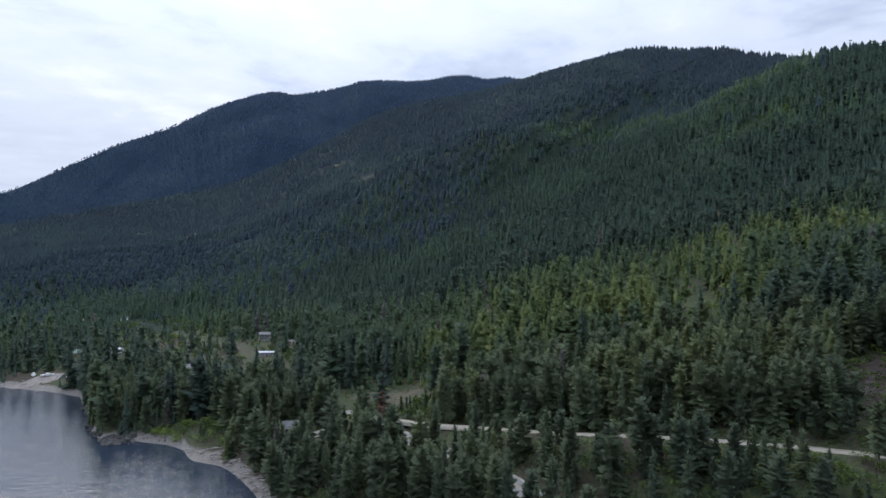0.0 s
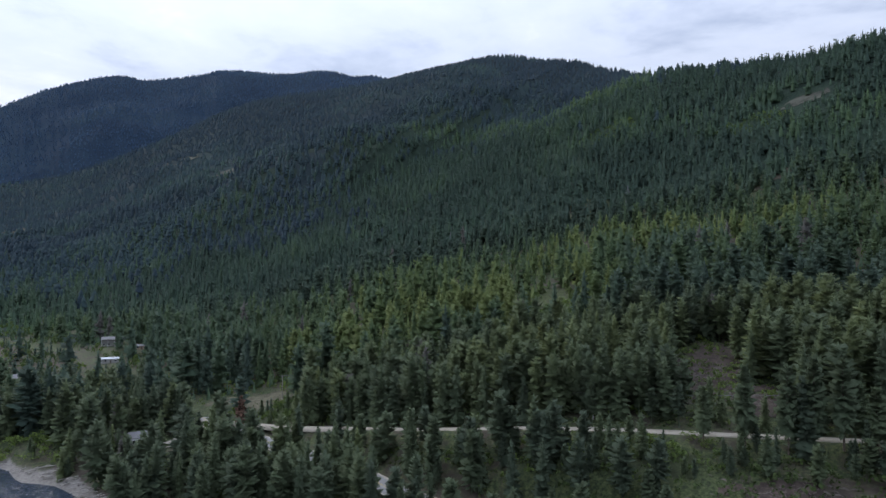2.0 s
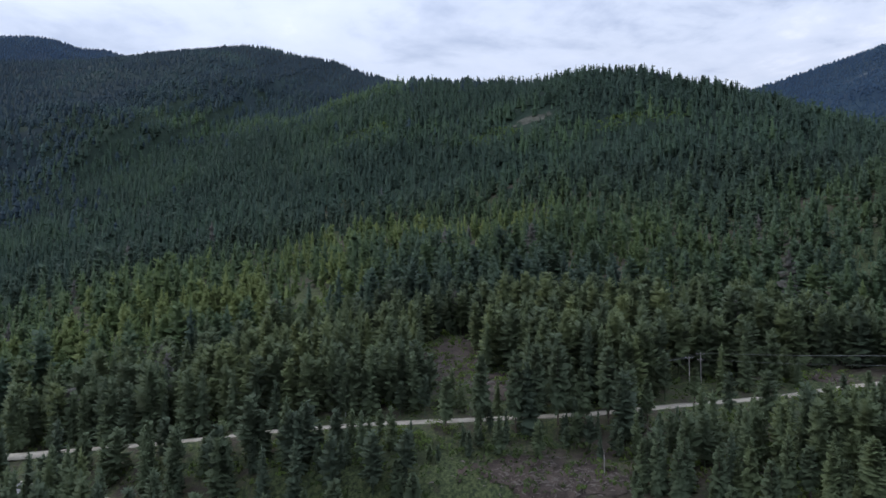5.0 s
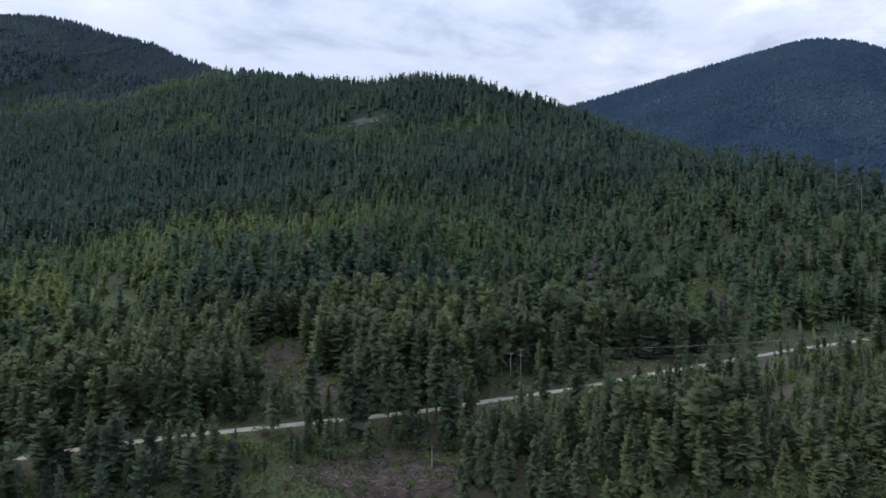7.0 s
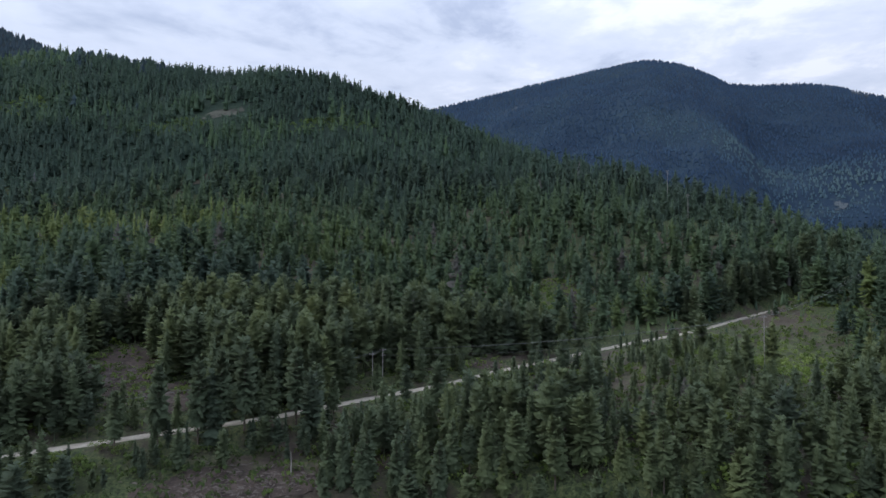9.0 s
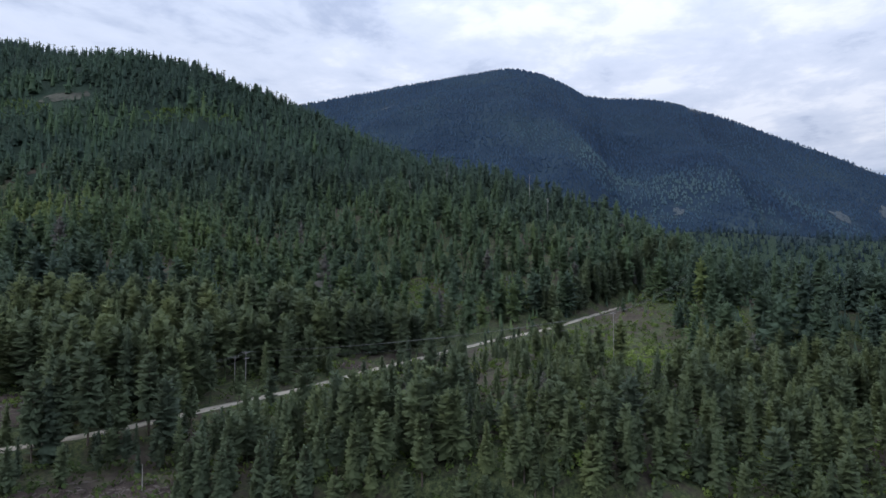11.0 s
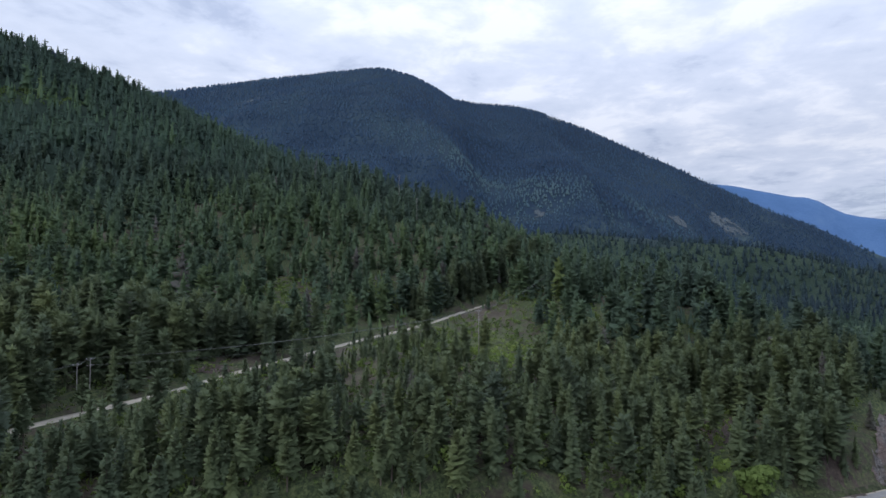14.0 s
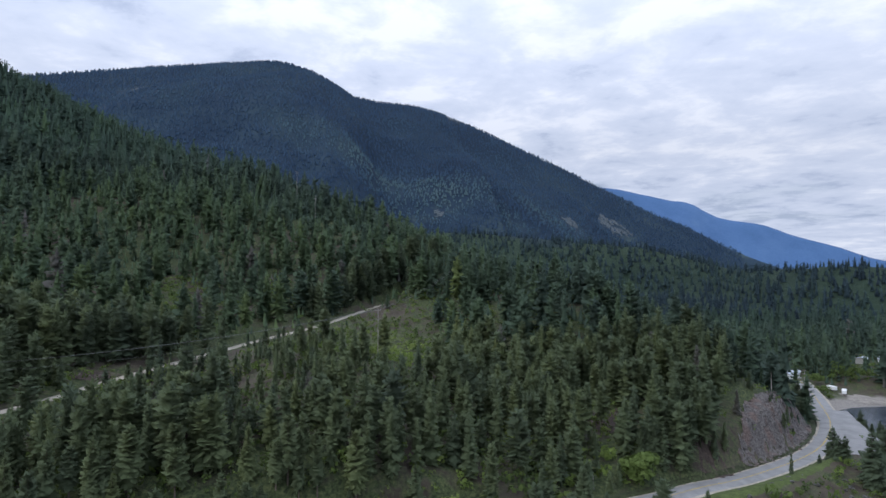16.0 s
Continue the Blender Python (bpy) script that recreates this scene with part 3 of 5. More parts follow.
def skirts(tiers, spikes, profile, low, seed):
    """A cheaper crown: stacked jagged skirts."""
    rs = np.random.RandomState(seed)
    v, f = [], []
    for i in range(tiers):
        h0 = low + (1 - low) * i / tiers
        h1 = min(low + (1 - low) * (i + 1.75) / tiers, 1.0)
        reach = 0.5 * profile((h0 - low) / (1 - low))
        k, turn, m = len(v), rs.uniform(0, 6.28), spikes * 2
        v.append((rs.uniform(-0.02, 0.02), rs.uniform(-0.02, 0.02), h1))
        for j in range(m):
            a = turn + 6.283 * j / m
            r = reach * (rs.uniform(0.85, 1.2) if j % 2 else rs.uniform(0.5, 0.7))
            v.append((math.cos(a) * r, math.sin(a) * r, h0 + (0.0 if j % 2 else 0.04) + rs.uniform(-0.02, 0.02)))
        f.extend((k, k + 1 + j, k + 1 + (j + 1) % m) for j in range(m))
    return np.array(v), np.array(f)


def fir(t):
    return 0.11 + 0.89 * (1 - t) ** 0.64 * min(1.0, 0.6 + 3 * t)


def slim(t):
    return 0.10 + 0.70 * (1 - t) ** 0.62 * min(1.0, 0.6 + 3 * t)


def pine(t):
    return 0.16 + 0.84 * (1 - t) ** 0.5 * min(1.0, 0.45 + 2.0 * t)


def stem(low=0.9, seed=0):
    """A tapered trunk 1 high with some bare limbs."""
    rs = np.random.RandomState(seed)
    v, f = [], []

    def rod(a, b, ra, rb, n):
        a, b = Vector(a), Vector(b)
        q = (b - a).to_track_quat("Z", "Y")
        k = len(v)
        for c, r in ((a, ra), (b, rb)):
            for j in range(n):
                v.append(tuple(c + q @ Vector((math.cos(6.283 * j / n) * r, math.sin(6.283 * j / n) * r, 0))))
        for j in range(n):
            f.append((k + j, k + (j + 1) % n, k + n + (j + 1) % n))
            f.append((k + j, k + n + (j + 1) % n, k + n + j))

    rod((0, 0, -0.06), (0, 0, 0.5), 0.017, 0.010, 6)
    rod((0, 0, 0.5), (0, 0, low), 0.010, 0.002, 5)
    for i in range(8):
        a, h = rs.uniform(0, 6.28), rs.uniform(0.12, 0.7)
        ln = 0.12 * (1.1 - h)
        rod((0, 0, h), (math.cos(a) * ln, math.sin(a) * ln, h + ln * 0.2), 0.004, 0.001, 3)
    return np.array(v), np.array(f)


def mesh_of(name, v, f, mat, tint=None, side=None):
    me = bpy.data.meshes.new(name)
    v, f = np.asarray(v, np.float32), np.asarray(f, np.int32)
    me.vertices.add(len(v))
    me.vertices.foreach_set("co", v.ravel())
    me.loops.add(f.size)
    me.loops.foreach_set("vertex_index", f.ravel())
    me.polygons.add(len(f))
    me.polygons.foreach_set("loop_start", np.arange(0, f.size, 3, dtype=np.int32))
    me.polygons.foreach_set("loop_total", np.full(len(f), 3, np.int32))
    if tint is not None:
        me.attributes.new("tint", "FLOAT", "POINT").data.foreach_set("value", np.asarray(np.broadcast_to(tint, len(v)), np.float32))
    if side is not None:
        me.attributes.new("crown_side", "FLOAT_VECTOR", "POINT").data.foreach_set("vector", np.asarray(side, np.float32).ravel())
    me.materials.append(mat)
    me.update()
    me.validate()
    return me


# clearings in the woods: bearing, distance, half-lengths along and across the slope
# and the share of trees left standing
CLEARINGS = [(68, 2905, 75, 34, 0.0), (105, 2735, 42, 42, 0.1), (109, 3090, 80, 80, 0.15), (93.2, 2210, 30, 28, 0.1), (94.6, 3300, 50, 50, 0.1), (-23, 311, 15, 8, 0.0), (-19.8, 279, 16, 9, 0.0), (-17.3, 253, 12, 9, 0.0), (-15.7, 232, 9, 9, 0.0), (22, 424, 11, 34, 0.0), (-4.7, 340, 24, 20, 0.0), (34.8, 255, 14, 34, 0.04), (39, 228, 9, 11, 0.0), (30.2, 190, 18, 10, 0.22), (41, 178, 30, 13, 0.14),
             (89.5, 300, 24, 55, 0.04), (71.4, 380, 15, 22, 0.15), (64, 267, 15, 6, 0.0), (42, 837, 34, 22, 0.04), (-3.6, 1526, 26, 22, 0.05), (-6.3, 1720, 60, 30, 0.3), (-10.3, 1980, 60, 36, 0.4),
             (-22, 1805, 50, 40, 0.4), (-26, 2100, 60, 50, 0.4), (108, 246, 12, 14, 0.15), (111.7, 217, 22, 6, 0.1), (121.2, 279, 20, 9, 0.0), (119.3, 260, 14, 8, 0.0), (-12.3, 278, 15, 13, 0.0), (-15, 550, 20, 16, 0.2),
             (-15.5, 485, 12, 12, 0.0), (-21.2, 452, 9, 10, 0.0), (-29.8, 580, 9, 10, 0.0), (-27, 554, 7, 8, 0.0), (-31, 495, 42, 20, 0.0), (122.8, 466, 12, 10, 0.0),
             (125.8, 440, 22, 22, 0.0), (127.8, 532, 18, 12, 0.2), (127.6, 300, 18, 44, 0.0), (117, 212, 22, 16, 0.0), (121.5, 238, 16, 18, 0.0), (126, 252, 30, 36, 0.0), (127.6, 400, 15, 70, 0.03), (-12.3, 262, 10, 16, 0.05), 
             (-27, 470, 12, 20, 0.05), (-21, 300, 16, 10, 0.0), (-16.5, 300, 9, 25, 0.35), (55.4, 236, 8, 14, 0.0), (66, 272, 12, 6, 0.0), (71, 385, 10, 28, 0.1)]
# lighter stands of larch and birch, and tints that lift shade or darken for haze: bearing, distance, half-lengths,
# amount
STAND_TINTS = [(84, 2350, 260, 110, 0.4), (90, 2250, 260, 120, 0.5), (97, 2350, 240, 120, 0.45), (105, 2600, 200, 160, 0.4), (28, 1190, 90, 70, 0.45), (24, 1240, 120, 60, 0.45), (19, 1310, 140, 60, 0.42), (14, 1390, 140, 55, 0.36), (9, 1430, 120, 50, 0.2), (20, 760, 200, 200, -0.08), (6, 900, 260, 260, -0.06), (-2, 2500, 900, 560, -0.08), (22, 2200, 420, 360, -0.1), (112, 800, 420, 380, -0.10), (8, 380, 75, 60, 0.5), (20, 395, 60, 55, 0.5), (26, 1000, 110, 110, 0.12), (38, 850, 90, 45, 0.28), (44, 760, 70, 25, 0.35), (-8, 1700, 200, 120, 0.2), (62, 330, 60, 25, 0.12), (80, 340, 40, 35, 0.15), (95, 300, 40, 45, 0.1), (-21, 640, 35, 110, 0.3), (31, 380, 50, 30, 0.22), (-22, 350, 40, 30, 0.05), (51, 772, 60, 20, 0.6), (27, 950, 70, 24, 0.5), (38, 815, 60, 20, 0.5), (32, 890, 70, 24, 0.3), (22, 1080, 80, 50, 0.15), (25, 540, 70, 50, 0.4), (38, 510, 70, 40, 0.36), (57, 720, 90, 90, 0.16), (60, 560, 70, 80, 0.12), (20, 245, 85, 45, -0.04), (40, 255, 70, 45, 0.22), (24, 250, 60, 40, 0.12), (-22, 340, 40, 40, -0.12), (-26, 520, 100, 120, -0.22), (14, 480, 110, 90, 0.3)]


def plan_trees(lo, hi, gap, seed, b0=-38.0, b1=132.0, land=None):
    """Jittered places in a ring of the plan, with height, ground and species."""
    rs = np.random.RandomState(seed)
    land = land or height
    g = np.arange(-hi, hi, gap)
    X, Y = np.meshgrid(g, g)
    x = (X + rs.uniform(-0.75, 0.75, X.shape) * gap).ravel()
    y = (Y + rs.uniform(-0.75, 0.75, X.shape) * gap).ravel()
    r, b = np.hypot(x, y), np.degrees(np.arctan2(x, y))
    k = (r >= lo) & (r < hi) & (b > b0) & (b < b1)
    x, y, r, b = x[k], y[k], r[k], b[k]
    z = land(x, y)
    k = z > 1.2
    if lo < 900:
        k &= near_line(x, y, GRAVEL_LINE)[0] > 4.8
        k &= near_line(x, y, PAVED_LINE)[0] > 8.0
    for cb, cd, cu, cv, keep in CLEARINGS:
        k &= (inside(x, y, cb, cd, cu, cv) + waves(x, y, 9, 21, 2) * 0.25 > 1) | (rs.rand(len(x)) < keep)
    k &= (waves(x, y, 30, 40, 3) > -1.25) | (r > 900)  # thin spots
    k &= (r > 222) | (b < 88) | (rs.rand(len(x)) < 0.6)  # leafy scrub above the bend
    if lo < 500:
        road = np.interp(b, [q[0] for q in GRAVEL], [q[1] for q in GRAVEL])
        k &= (b < 84.5) | (b > 93.0) | (r > road) | (r < 262) | (r > 384) | (rs.rand(len(x)) < 0.07)  # cleared under the power line, so the camera sees pole and road
    if lo > 600:
        e = 12.0
        hx, hy = (land(x + e, y) - z) / e, (land(x, y + e) - z) / e
        k &= ((hx * x + hy * y) / r > -0.22) | (r < 1750)  # beyond that, only the slopes that face the camera over the lake
    return x[k], y[k], z[k], rs


def inside(x, y, bearing, distance, along, across):
    """Below 1 within an ellipse laid out across a bearing."""
    c, a = spot(bearing, distance), math.radians(bearing)
    u, w = (x - c[0]) * math.cos(a) - (y - c[1]) * math.sin(a), (x - c[0]) * math.sin(a) + (y - c[1]) * math.cos(a)
    return (u / along) ** 2 + (w / across) ** 2


# young growth, and trees shortened to open the camera's view: bearing, distance, half-lengths
LOW_GROWTH = [(121.8, 316, 15, 34), (120.5, 300, 12, 20), (-15.5, 430, 30, 75), (-20, 520, 45, 90), (-4.7, 305, 25, 28), (21.6, 385, 16, 62), (21.6, 395, 13, 40), (-25, 640, 50, 120), (71.4, 362, 14, 18), (35.5, 227, 14, 12), (60, 262, 16, 9), (51, 772, 55, 16), (27, 950, 45, 28), (38, 815, 40, 22), (-15.5, 440, 18, 44), (-15.3, 532, 18, 24), (-21, 425, 14, 26), (-27, 530, 10, 20), (-29.8, 555, 12, 20)]


def growth(x, y, rs):
    """How tall trees grow: kept low below the gravel road and below clearings to fit the camera's view of them."""
    k = np.ones(len(x))
    r = np.hypot(x, y)
    near = r < 620
    if near.any():
        d = np.full(len(x), 1e9)
        d[near] = near_line(x[near], y[near], GRAVEL_LINE)[0]
        b = np.degrees(np.arctan2(x, y))
        road = np.interp(b, [q[0] for q in GRAVEL], [q[1] for q in GRAVEL])
        road_z = np.interp(b, [q[0] for q in GRAVEL], [q[2] for q in GRAVEL])
        low = (d < 56) & (r < road) & (r < 395) & (b > -9) & (b < 95) & (rs.rand(len(x)) > np.where(b > 48, 0.07, 0.36))
        k[low] = np.where(b[low] > 48, np.minimum(1, 0.13 + 0.87 * d[low] / 54), np.clip((road_z[low] - height(x[low], y[low]) + np.where(b[low] < 15, 8, 3)) / 18, 0.25, 1.1))
        low = (d < 115) & (r < road) & (r < 384) & (b > 75) & (b < 95) & (rs.rand(len(x)) > 0.05)
        k[low] = np.minimum(k[low], 0.12 + 0.88 * (d[low] / 112) ** 1.2)
        verge = (d < 8) & (r < road) & (b > -6)
        k[verge] = np.minimum(k[verge], 0.16)  # kept tiny on the lower verge so the camera sees the road
    for cb, cd, cu, cv, keep in CLEARINGS:
        apron = (inside(x, y, cb, cd - cv - 10, cu * 0.9, 20) < 1) & (rs.rand(len(x)) > 0.3)
        k[apron] *= 0.62
    if near.any():
        k[(r > road + 6) & (r < 312) & (b > 0)] *= 1.2  # older trees above the gravel road
    for yb, yd, yu, yv in LOW_GROWTH:
        k[(inside(x, y, yb, yd, yu, yv) < 1) & (rs.rand(len(x)) > 0.1)] *= 0.42
    return k


def hue_at(x, y, rs):
    """Patches of darker fir and lighter larch and birch, darker beyond 600 m."""
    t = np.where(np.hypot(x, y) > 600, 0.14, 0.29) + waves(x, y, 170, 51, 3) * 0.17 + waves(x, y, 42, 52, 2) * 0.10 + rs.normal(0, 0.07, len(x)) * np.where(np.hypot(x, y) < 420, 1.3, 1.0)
    # some amounts brighten shaded stands or darken hazy ones by colour
    for sb, sd, su, sv, amount in STAND_TINTS:
        t += amount * np.clip(1.4 - inside(x, y, sb, sd, su, sv), 0, 1) * rs.uniform(0.5, 1.25, len(x))
    odd = rs.rand(len(x))
    t[odd < 0.03] += 0.18
    t = np.clip(t, 0.02, 0.84)
    t[(odd > 0.99) & (np.hypot(x, y) < 700)] = 1.0  # dead grey trees
    return t


def crown_side(v):
    """The way each point of a crown faces: outwards from the stem and somewhat up."""
    out = v[:, :2] / (np.linalg.norm(v[:, :2], axis=1)[:, None] + 0.03)
    way = np.column_stack([out * 0.8, 0.40 + 0.35 * v[:, 2] ** 2])
    return way / np.linalg.norm(way, axis=1)[:, None]


def scatter(name, templates, x, y, z, tall, wide, tint, rs, mat):
    """All of a ring's trees in one mesh."""
    pick = rs.randint(0, len(templates), len(x))
    vs, fs, ts, ns, base = [], [], [], [], 0
    for i, (tv, tf) in enumerate(templates):
        m = pick == i
        n = m.sum()
        if not n:
            continue
        a = rs.uniform(0, 6.283, n)
        c, s = np.cos(a)[:, None], np.sin(a)[:, None]
        w, h = wide[m][:, None], tall[m][:, None]
        px = (tv[None, :, 0] * c - tv[None, :, 1] * s) * w + x[m][:, None]
        py = (tv[None, :, 0] * s + tv[None, :, 1] * c) * w + y[m][:, None]
        pz = tv[None, :, 2] * h + z[m][:, None]
        vs.append(np.stack([px, py, pz], -1).reshape(-1, 3))
        fs.append((tf[None] + (np.arange(n) * len(tv))[:, None, None] + base).reshape(-1, 3))
        ts.append(np.repeat(tint[m], len(tv)))
        tn = crown_side(tv)
        ns.append(np.stack([tn[None, :, 0] * c - tn[None, :, 1] * s, tn[None, :, 0] * s + tn[None, :, 1] * c, np.broadcast_to(tn[None, :, 2], (n, len(tv)))], -1).reshape(-1, 3))
        base += n * len(tv)
    return mesh_of(name, np.concatenate(vs), np.concatenate(fs), mat, np.concatenate(ts), np.concatenate(ns))


def forest_ring(places, templates, size, label, ratio=0.34, mat=None):
    x, y, z, rs = places
    tall = size * rs.triangular(0.4, 0.95, 1.2, len(x)) * (1.0 + 0.2 * waves(x, y, 80, 60, 2))
    tall *= growth(x, y, rs)
    wide = tall * ratio * rs.uniform(0.8, 1.25, len(x))
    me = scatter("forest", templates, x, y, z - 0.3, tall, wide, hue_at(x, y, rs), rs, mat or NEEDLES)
    return tagged(new("forest", me), label, "forest", kind="stuff")


def joined(*pieces):
    v, f, base = [], [], 0
    for pv, pf in pieces:
        v.append(pv), f.append(pf + base)
        base += len(pv)
    return np.concatenate(v), np.concatenate(f)


def core(profile, low, seed, tiers=5, spikes=5, share=0.8, top=0.98):
    """The dense inside of a crown, in layers of drooping boughs."""
    v, f = skirts(tiers, spikes, profile, low, seed)
    return v * [share, share, top], f


def bole():
    """A plain three-sided trunk."""
    v = [(math.cos(a) * 0.045, math.sin(a) * 0.045, -0.05) for a in (0, 2.1, 4.2)] + [(0, 0, 0.55)]
    return np.array(v), np.array([(0, 1, 3), (1, 2, 3), (2, 0, 3)])


LOD0 = [(joined(boughs(30, 9, kind, low, s, droop, False), boughs(14, 7, kind, low + 0.02, s + 50, droop + 0.3, False)), kind, s) for kind, low, s, droop in
        ((fir, 0.07, 21, 0.6), (fir, 0.10, 22, 0.8), (fir, 0.06, 25, 0.6), (pine, 0.26, 23, 0.35), (pine, 0.18, 24, 0.45), (pine, 0.32, 26, 0.3))]
LOD1 = [joined(boughs(24, 8, kind, low, s, droop, False, False), core(kind, low + 0.03, s, 4, 4, 0.45), bole()) for kind, low, s, droop in
        ((fir, 0.07, 1, 0.6), (fir, 0.10, 2, 0.8), (fir, 0.06, 5, 0.6), (slim, 0.08, 6, 0.7), (pine, 0.24, 3, 0.35), (pine, 0.16, 4, 0.45), (pine, 0.3, 7, 0.3), (pine, 0.12, 8, 0.5))]
LOD2 = [joined(boughs(10, 6, kind, low, s, 0.6, False, False), core(kind, low + 0.03, s, 3, 3, 0.5)) for kind, low, s in
        ((fir, 0.06, 1), (fir, 0.08, 2), (slim, 0.05, 5), (pine, 0.16, 3), (pine, 0.10, 4), (fir, 0.1, 6))]
LOD2_CLOSE = [joined(boughs(20, 7, kind, low, s, 0.6, False, False), core(kind, low + 0.03, s, 3, 3, 0.5)) for kind, low, s in
              ((fir, 0.06, 11), (fir, 0.08, 12), (slim, 0.05, 15), (pine, 0.2, 13), (pine, 0.12, 14), (pine, 0.16, 16))]
LOD3 = [joined(boughs(4, 5, kind, 0.05, s, 0.6, False, False), core(kind, 0.04, s, 1, 4, 0.8, 1.0)) for s, kind in enumerate((fir, fir, pine, fir, slim, pine, fir, pine, fir, slim))]
LOD_FAR = [skirts(3, 4, kind, 0.03, s) for s, kind in enumerate((fir, pine, fir, slim, pine, fir))]
LOD4 = [skirts(1, 3, pine, 0.0, s) for s in range(5)]
LOD5 = [skirts(1, 2, pine, 0.0, s) for s in range(5)]


def single_trees(places):
    """The trees nearest to the shore, each with its trunk and crown."""
    x, y, z, rs = places
    tall = 17.0 * rs.triangular(0.4, 0.95, 1.2, len(x)) * growth(x, y, rs)
    hue = hue_at(x, y, rs)
    models = []
    for shade in (0.16, 0.26, 0.36, 0.5, 1.0):
        for (v, f), kind, s in LOD0:
            kid = "pine_tree" if kind is pine else "fir_tree"
            if shade == 1.0:
                f = f[np.random.RandomState(s).rand(len(f)) < 0.45]
            v = np.array(v)
            v[:, :2] *= 0.43
            crown = mesh_of("crown", v, f, NEAR_NEEDLES, shade, crown_side(v))
            trunk = mesh_of("trunk", *stem(seed=s), BARK)
            models.append((shade, kid, crown, trunk))
    words = {0.16: "dark bluish green", 0.26: "dark green", 0.36: "green", 0.5: "light green", 1.0: "bare grey dead"}
    for i in range(len(x)):
        shade = 1.0 if hue[i] > 0.95 else min((0.16, 0.26, 0.36, 0.5), key=lambda q: abs(q - hue[i]))
        options = [m for m in models if m[0] == shade]
        _, kid, crown, trunk = options[rs.randint(len(options))]
        tree = tagged(new(kid), f"{words[shade]} {kid.split('_')[0]} on the slope above the lake road", kid.replace("_", " "), "trees on the lower slope")
        w = tall[i] * rs.uniform(0.85, 1.2)
        tree.matrix_world = pose(x[i], y[i], z[i] - 0.2, 0, 0, rs.uniform(0, 360)) @ Matrix.Diagonal((w, w, tall[i], 1))
        for name, data in (("trunk", trunk), ("crown", crown)):
            new(name, data).parent = tree


near_ring = plan_trees(128, 310, 5.5, 70)
headland = plan_trees(200, 440, 5.0, 79, -29.2, -13.0)
edge = headland[2] < 9
forest_ring((*(q[edge] for q in headland[:3]), headland[3]), LOD1, 19.0, "dark green firs crowding a rocky headland", 0.42, NEAR_NEEDLES)
apart = (np.hypot(near_ring[0], near_ring[1]) < 178) & (np.degrees(np.arctan2(near_ring[0], near_ring[1])) > 2)
single_trees((*(q[apart] for q in near_ring[:3]), near_ring[3]))
forest_ring((*(q[~apart] for q in near_ring[:3]), near_ring[3]), LOD1, 20.5, "dense dark green fir and pine forest on a lakeside slope", 0.45, NEAR_NEEDLES)
middle = plan_trees(310, 660, 11.2, 71)
close = np.hypot(middle[0], middle[1]) < 430
forest_ring((*(q[close] for q in middle[:3]), middle[3]), LOD2_CLOSE, 28.0, "dark green conifer forest between the roads", 0.46)
forest_ring((*(q[~close] for q in middle[:3]), middle[3]), LOD2, 27.0, "dense dark green conifer forest on a hillside", 0.47)
forest_ring(plan_trees(310, 660, 7.5, 171), LOD4, 8.0, "low young conifers between the taller trees", 0.75)
upper = plan_trees(660, 1700, 11.2, 72)
lower = plan_trees(660, 1250, 9.5, 172, b1=86.0)
forest_ring(lower, LOD4, 12.0, "low young conifers filling the upper woods", 0.7, UPPER_NEEDLES)
ub, ur = np.degrees(np.arctan2(upper[0], upper[1])), np.hypot(upper[0], upper[1])
valley = ub > 86
remote = ur + np.clip(6 - ub, 0, 24) * 14 + waves(upper[0], upper[1], 150, 19, 4) * 220 + np.random.RandomState(73).normal(0, 130, len(ur)) > 1250  # haze-blue trees take over gradually with distance
# valley trees beyond 800 m take the haze tint too
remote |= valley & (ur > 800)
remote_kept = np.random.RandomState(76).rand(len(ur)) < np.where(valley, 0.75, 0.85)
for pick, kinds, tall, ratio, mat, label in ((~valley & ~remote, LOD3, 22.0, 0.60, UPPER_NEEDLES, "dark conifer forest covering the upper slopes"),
                                             (~valley & remote & remote_kept, LOD_FAR, 20.0, 0.6, HAZY_HIGH, "conifer forest below the high ridges, tinted hazy blue-green"),
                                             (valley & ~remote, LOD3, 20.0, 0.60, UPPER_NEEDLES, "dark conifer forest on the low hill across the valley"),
                                             (valley & remote & remote_kept, LOD3, 16.0, 0.68, HAZY_HIGH, "dark conifer forest far up the valley, tinted hazy blue-green")):
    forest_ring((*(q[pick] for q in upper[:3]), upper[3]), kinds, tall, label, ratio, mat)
forest_ring(plan_trees(1700, 2950, 11.6, 73), LOD5, 15.0, "dark conifer forest on the high ridges, tinted hazy blue", 1.25, HAZY_HIGH)
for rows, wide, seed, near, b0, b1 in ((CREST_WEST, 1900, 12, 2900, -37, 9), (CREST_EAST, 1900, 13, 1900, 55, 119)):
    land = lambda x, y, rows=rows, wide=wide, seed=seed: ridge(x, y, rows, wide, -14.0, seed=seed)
    forest_ring(plan_trees(near, 4300, 12.5, 74 + seed, b0, b1, land), LOD5, 13.0, "conifer forest on a distant mountain, coloured hazy blue", 1.6, HAZY_DISTANT_NEEDLES)


def crest_trees():
    """Taller old trees along the near skyline."""
    rs = np.random.RandomState(77)
    b = np.concatenate([rs.uniform(44, 61, 70), rs.normal(53, 3, 70)])
    d = np.interp(b, [42, 50, 54, 60, 66], [1045, 948, 902, 866, 818]) + rs.normal(-4, 14, len(b))
    p = spot(b, d)
    z = height(p[:, 0], p[:, 1])
    tall = rs.triangular(8, 14, 28, len(b))
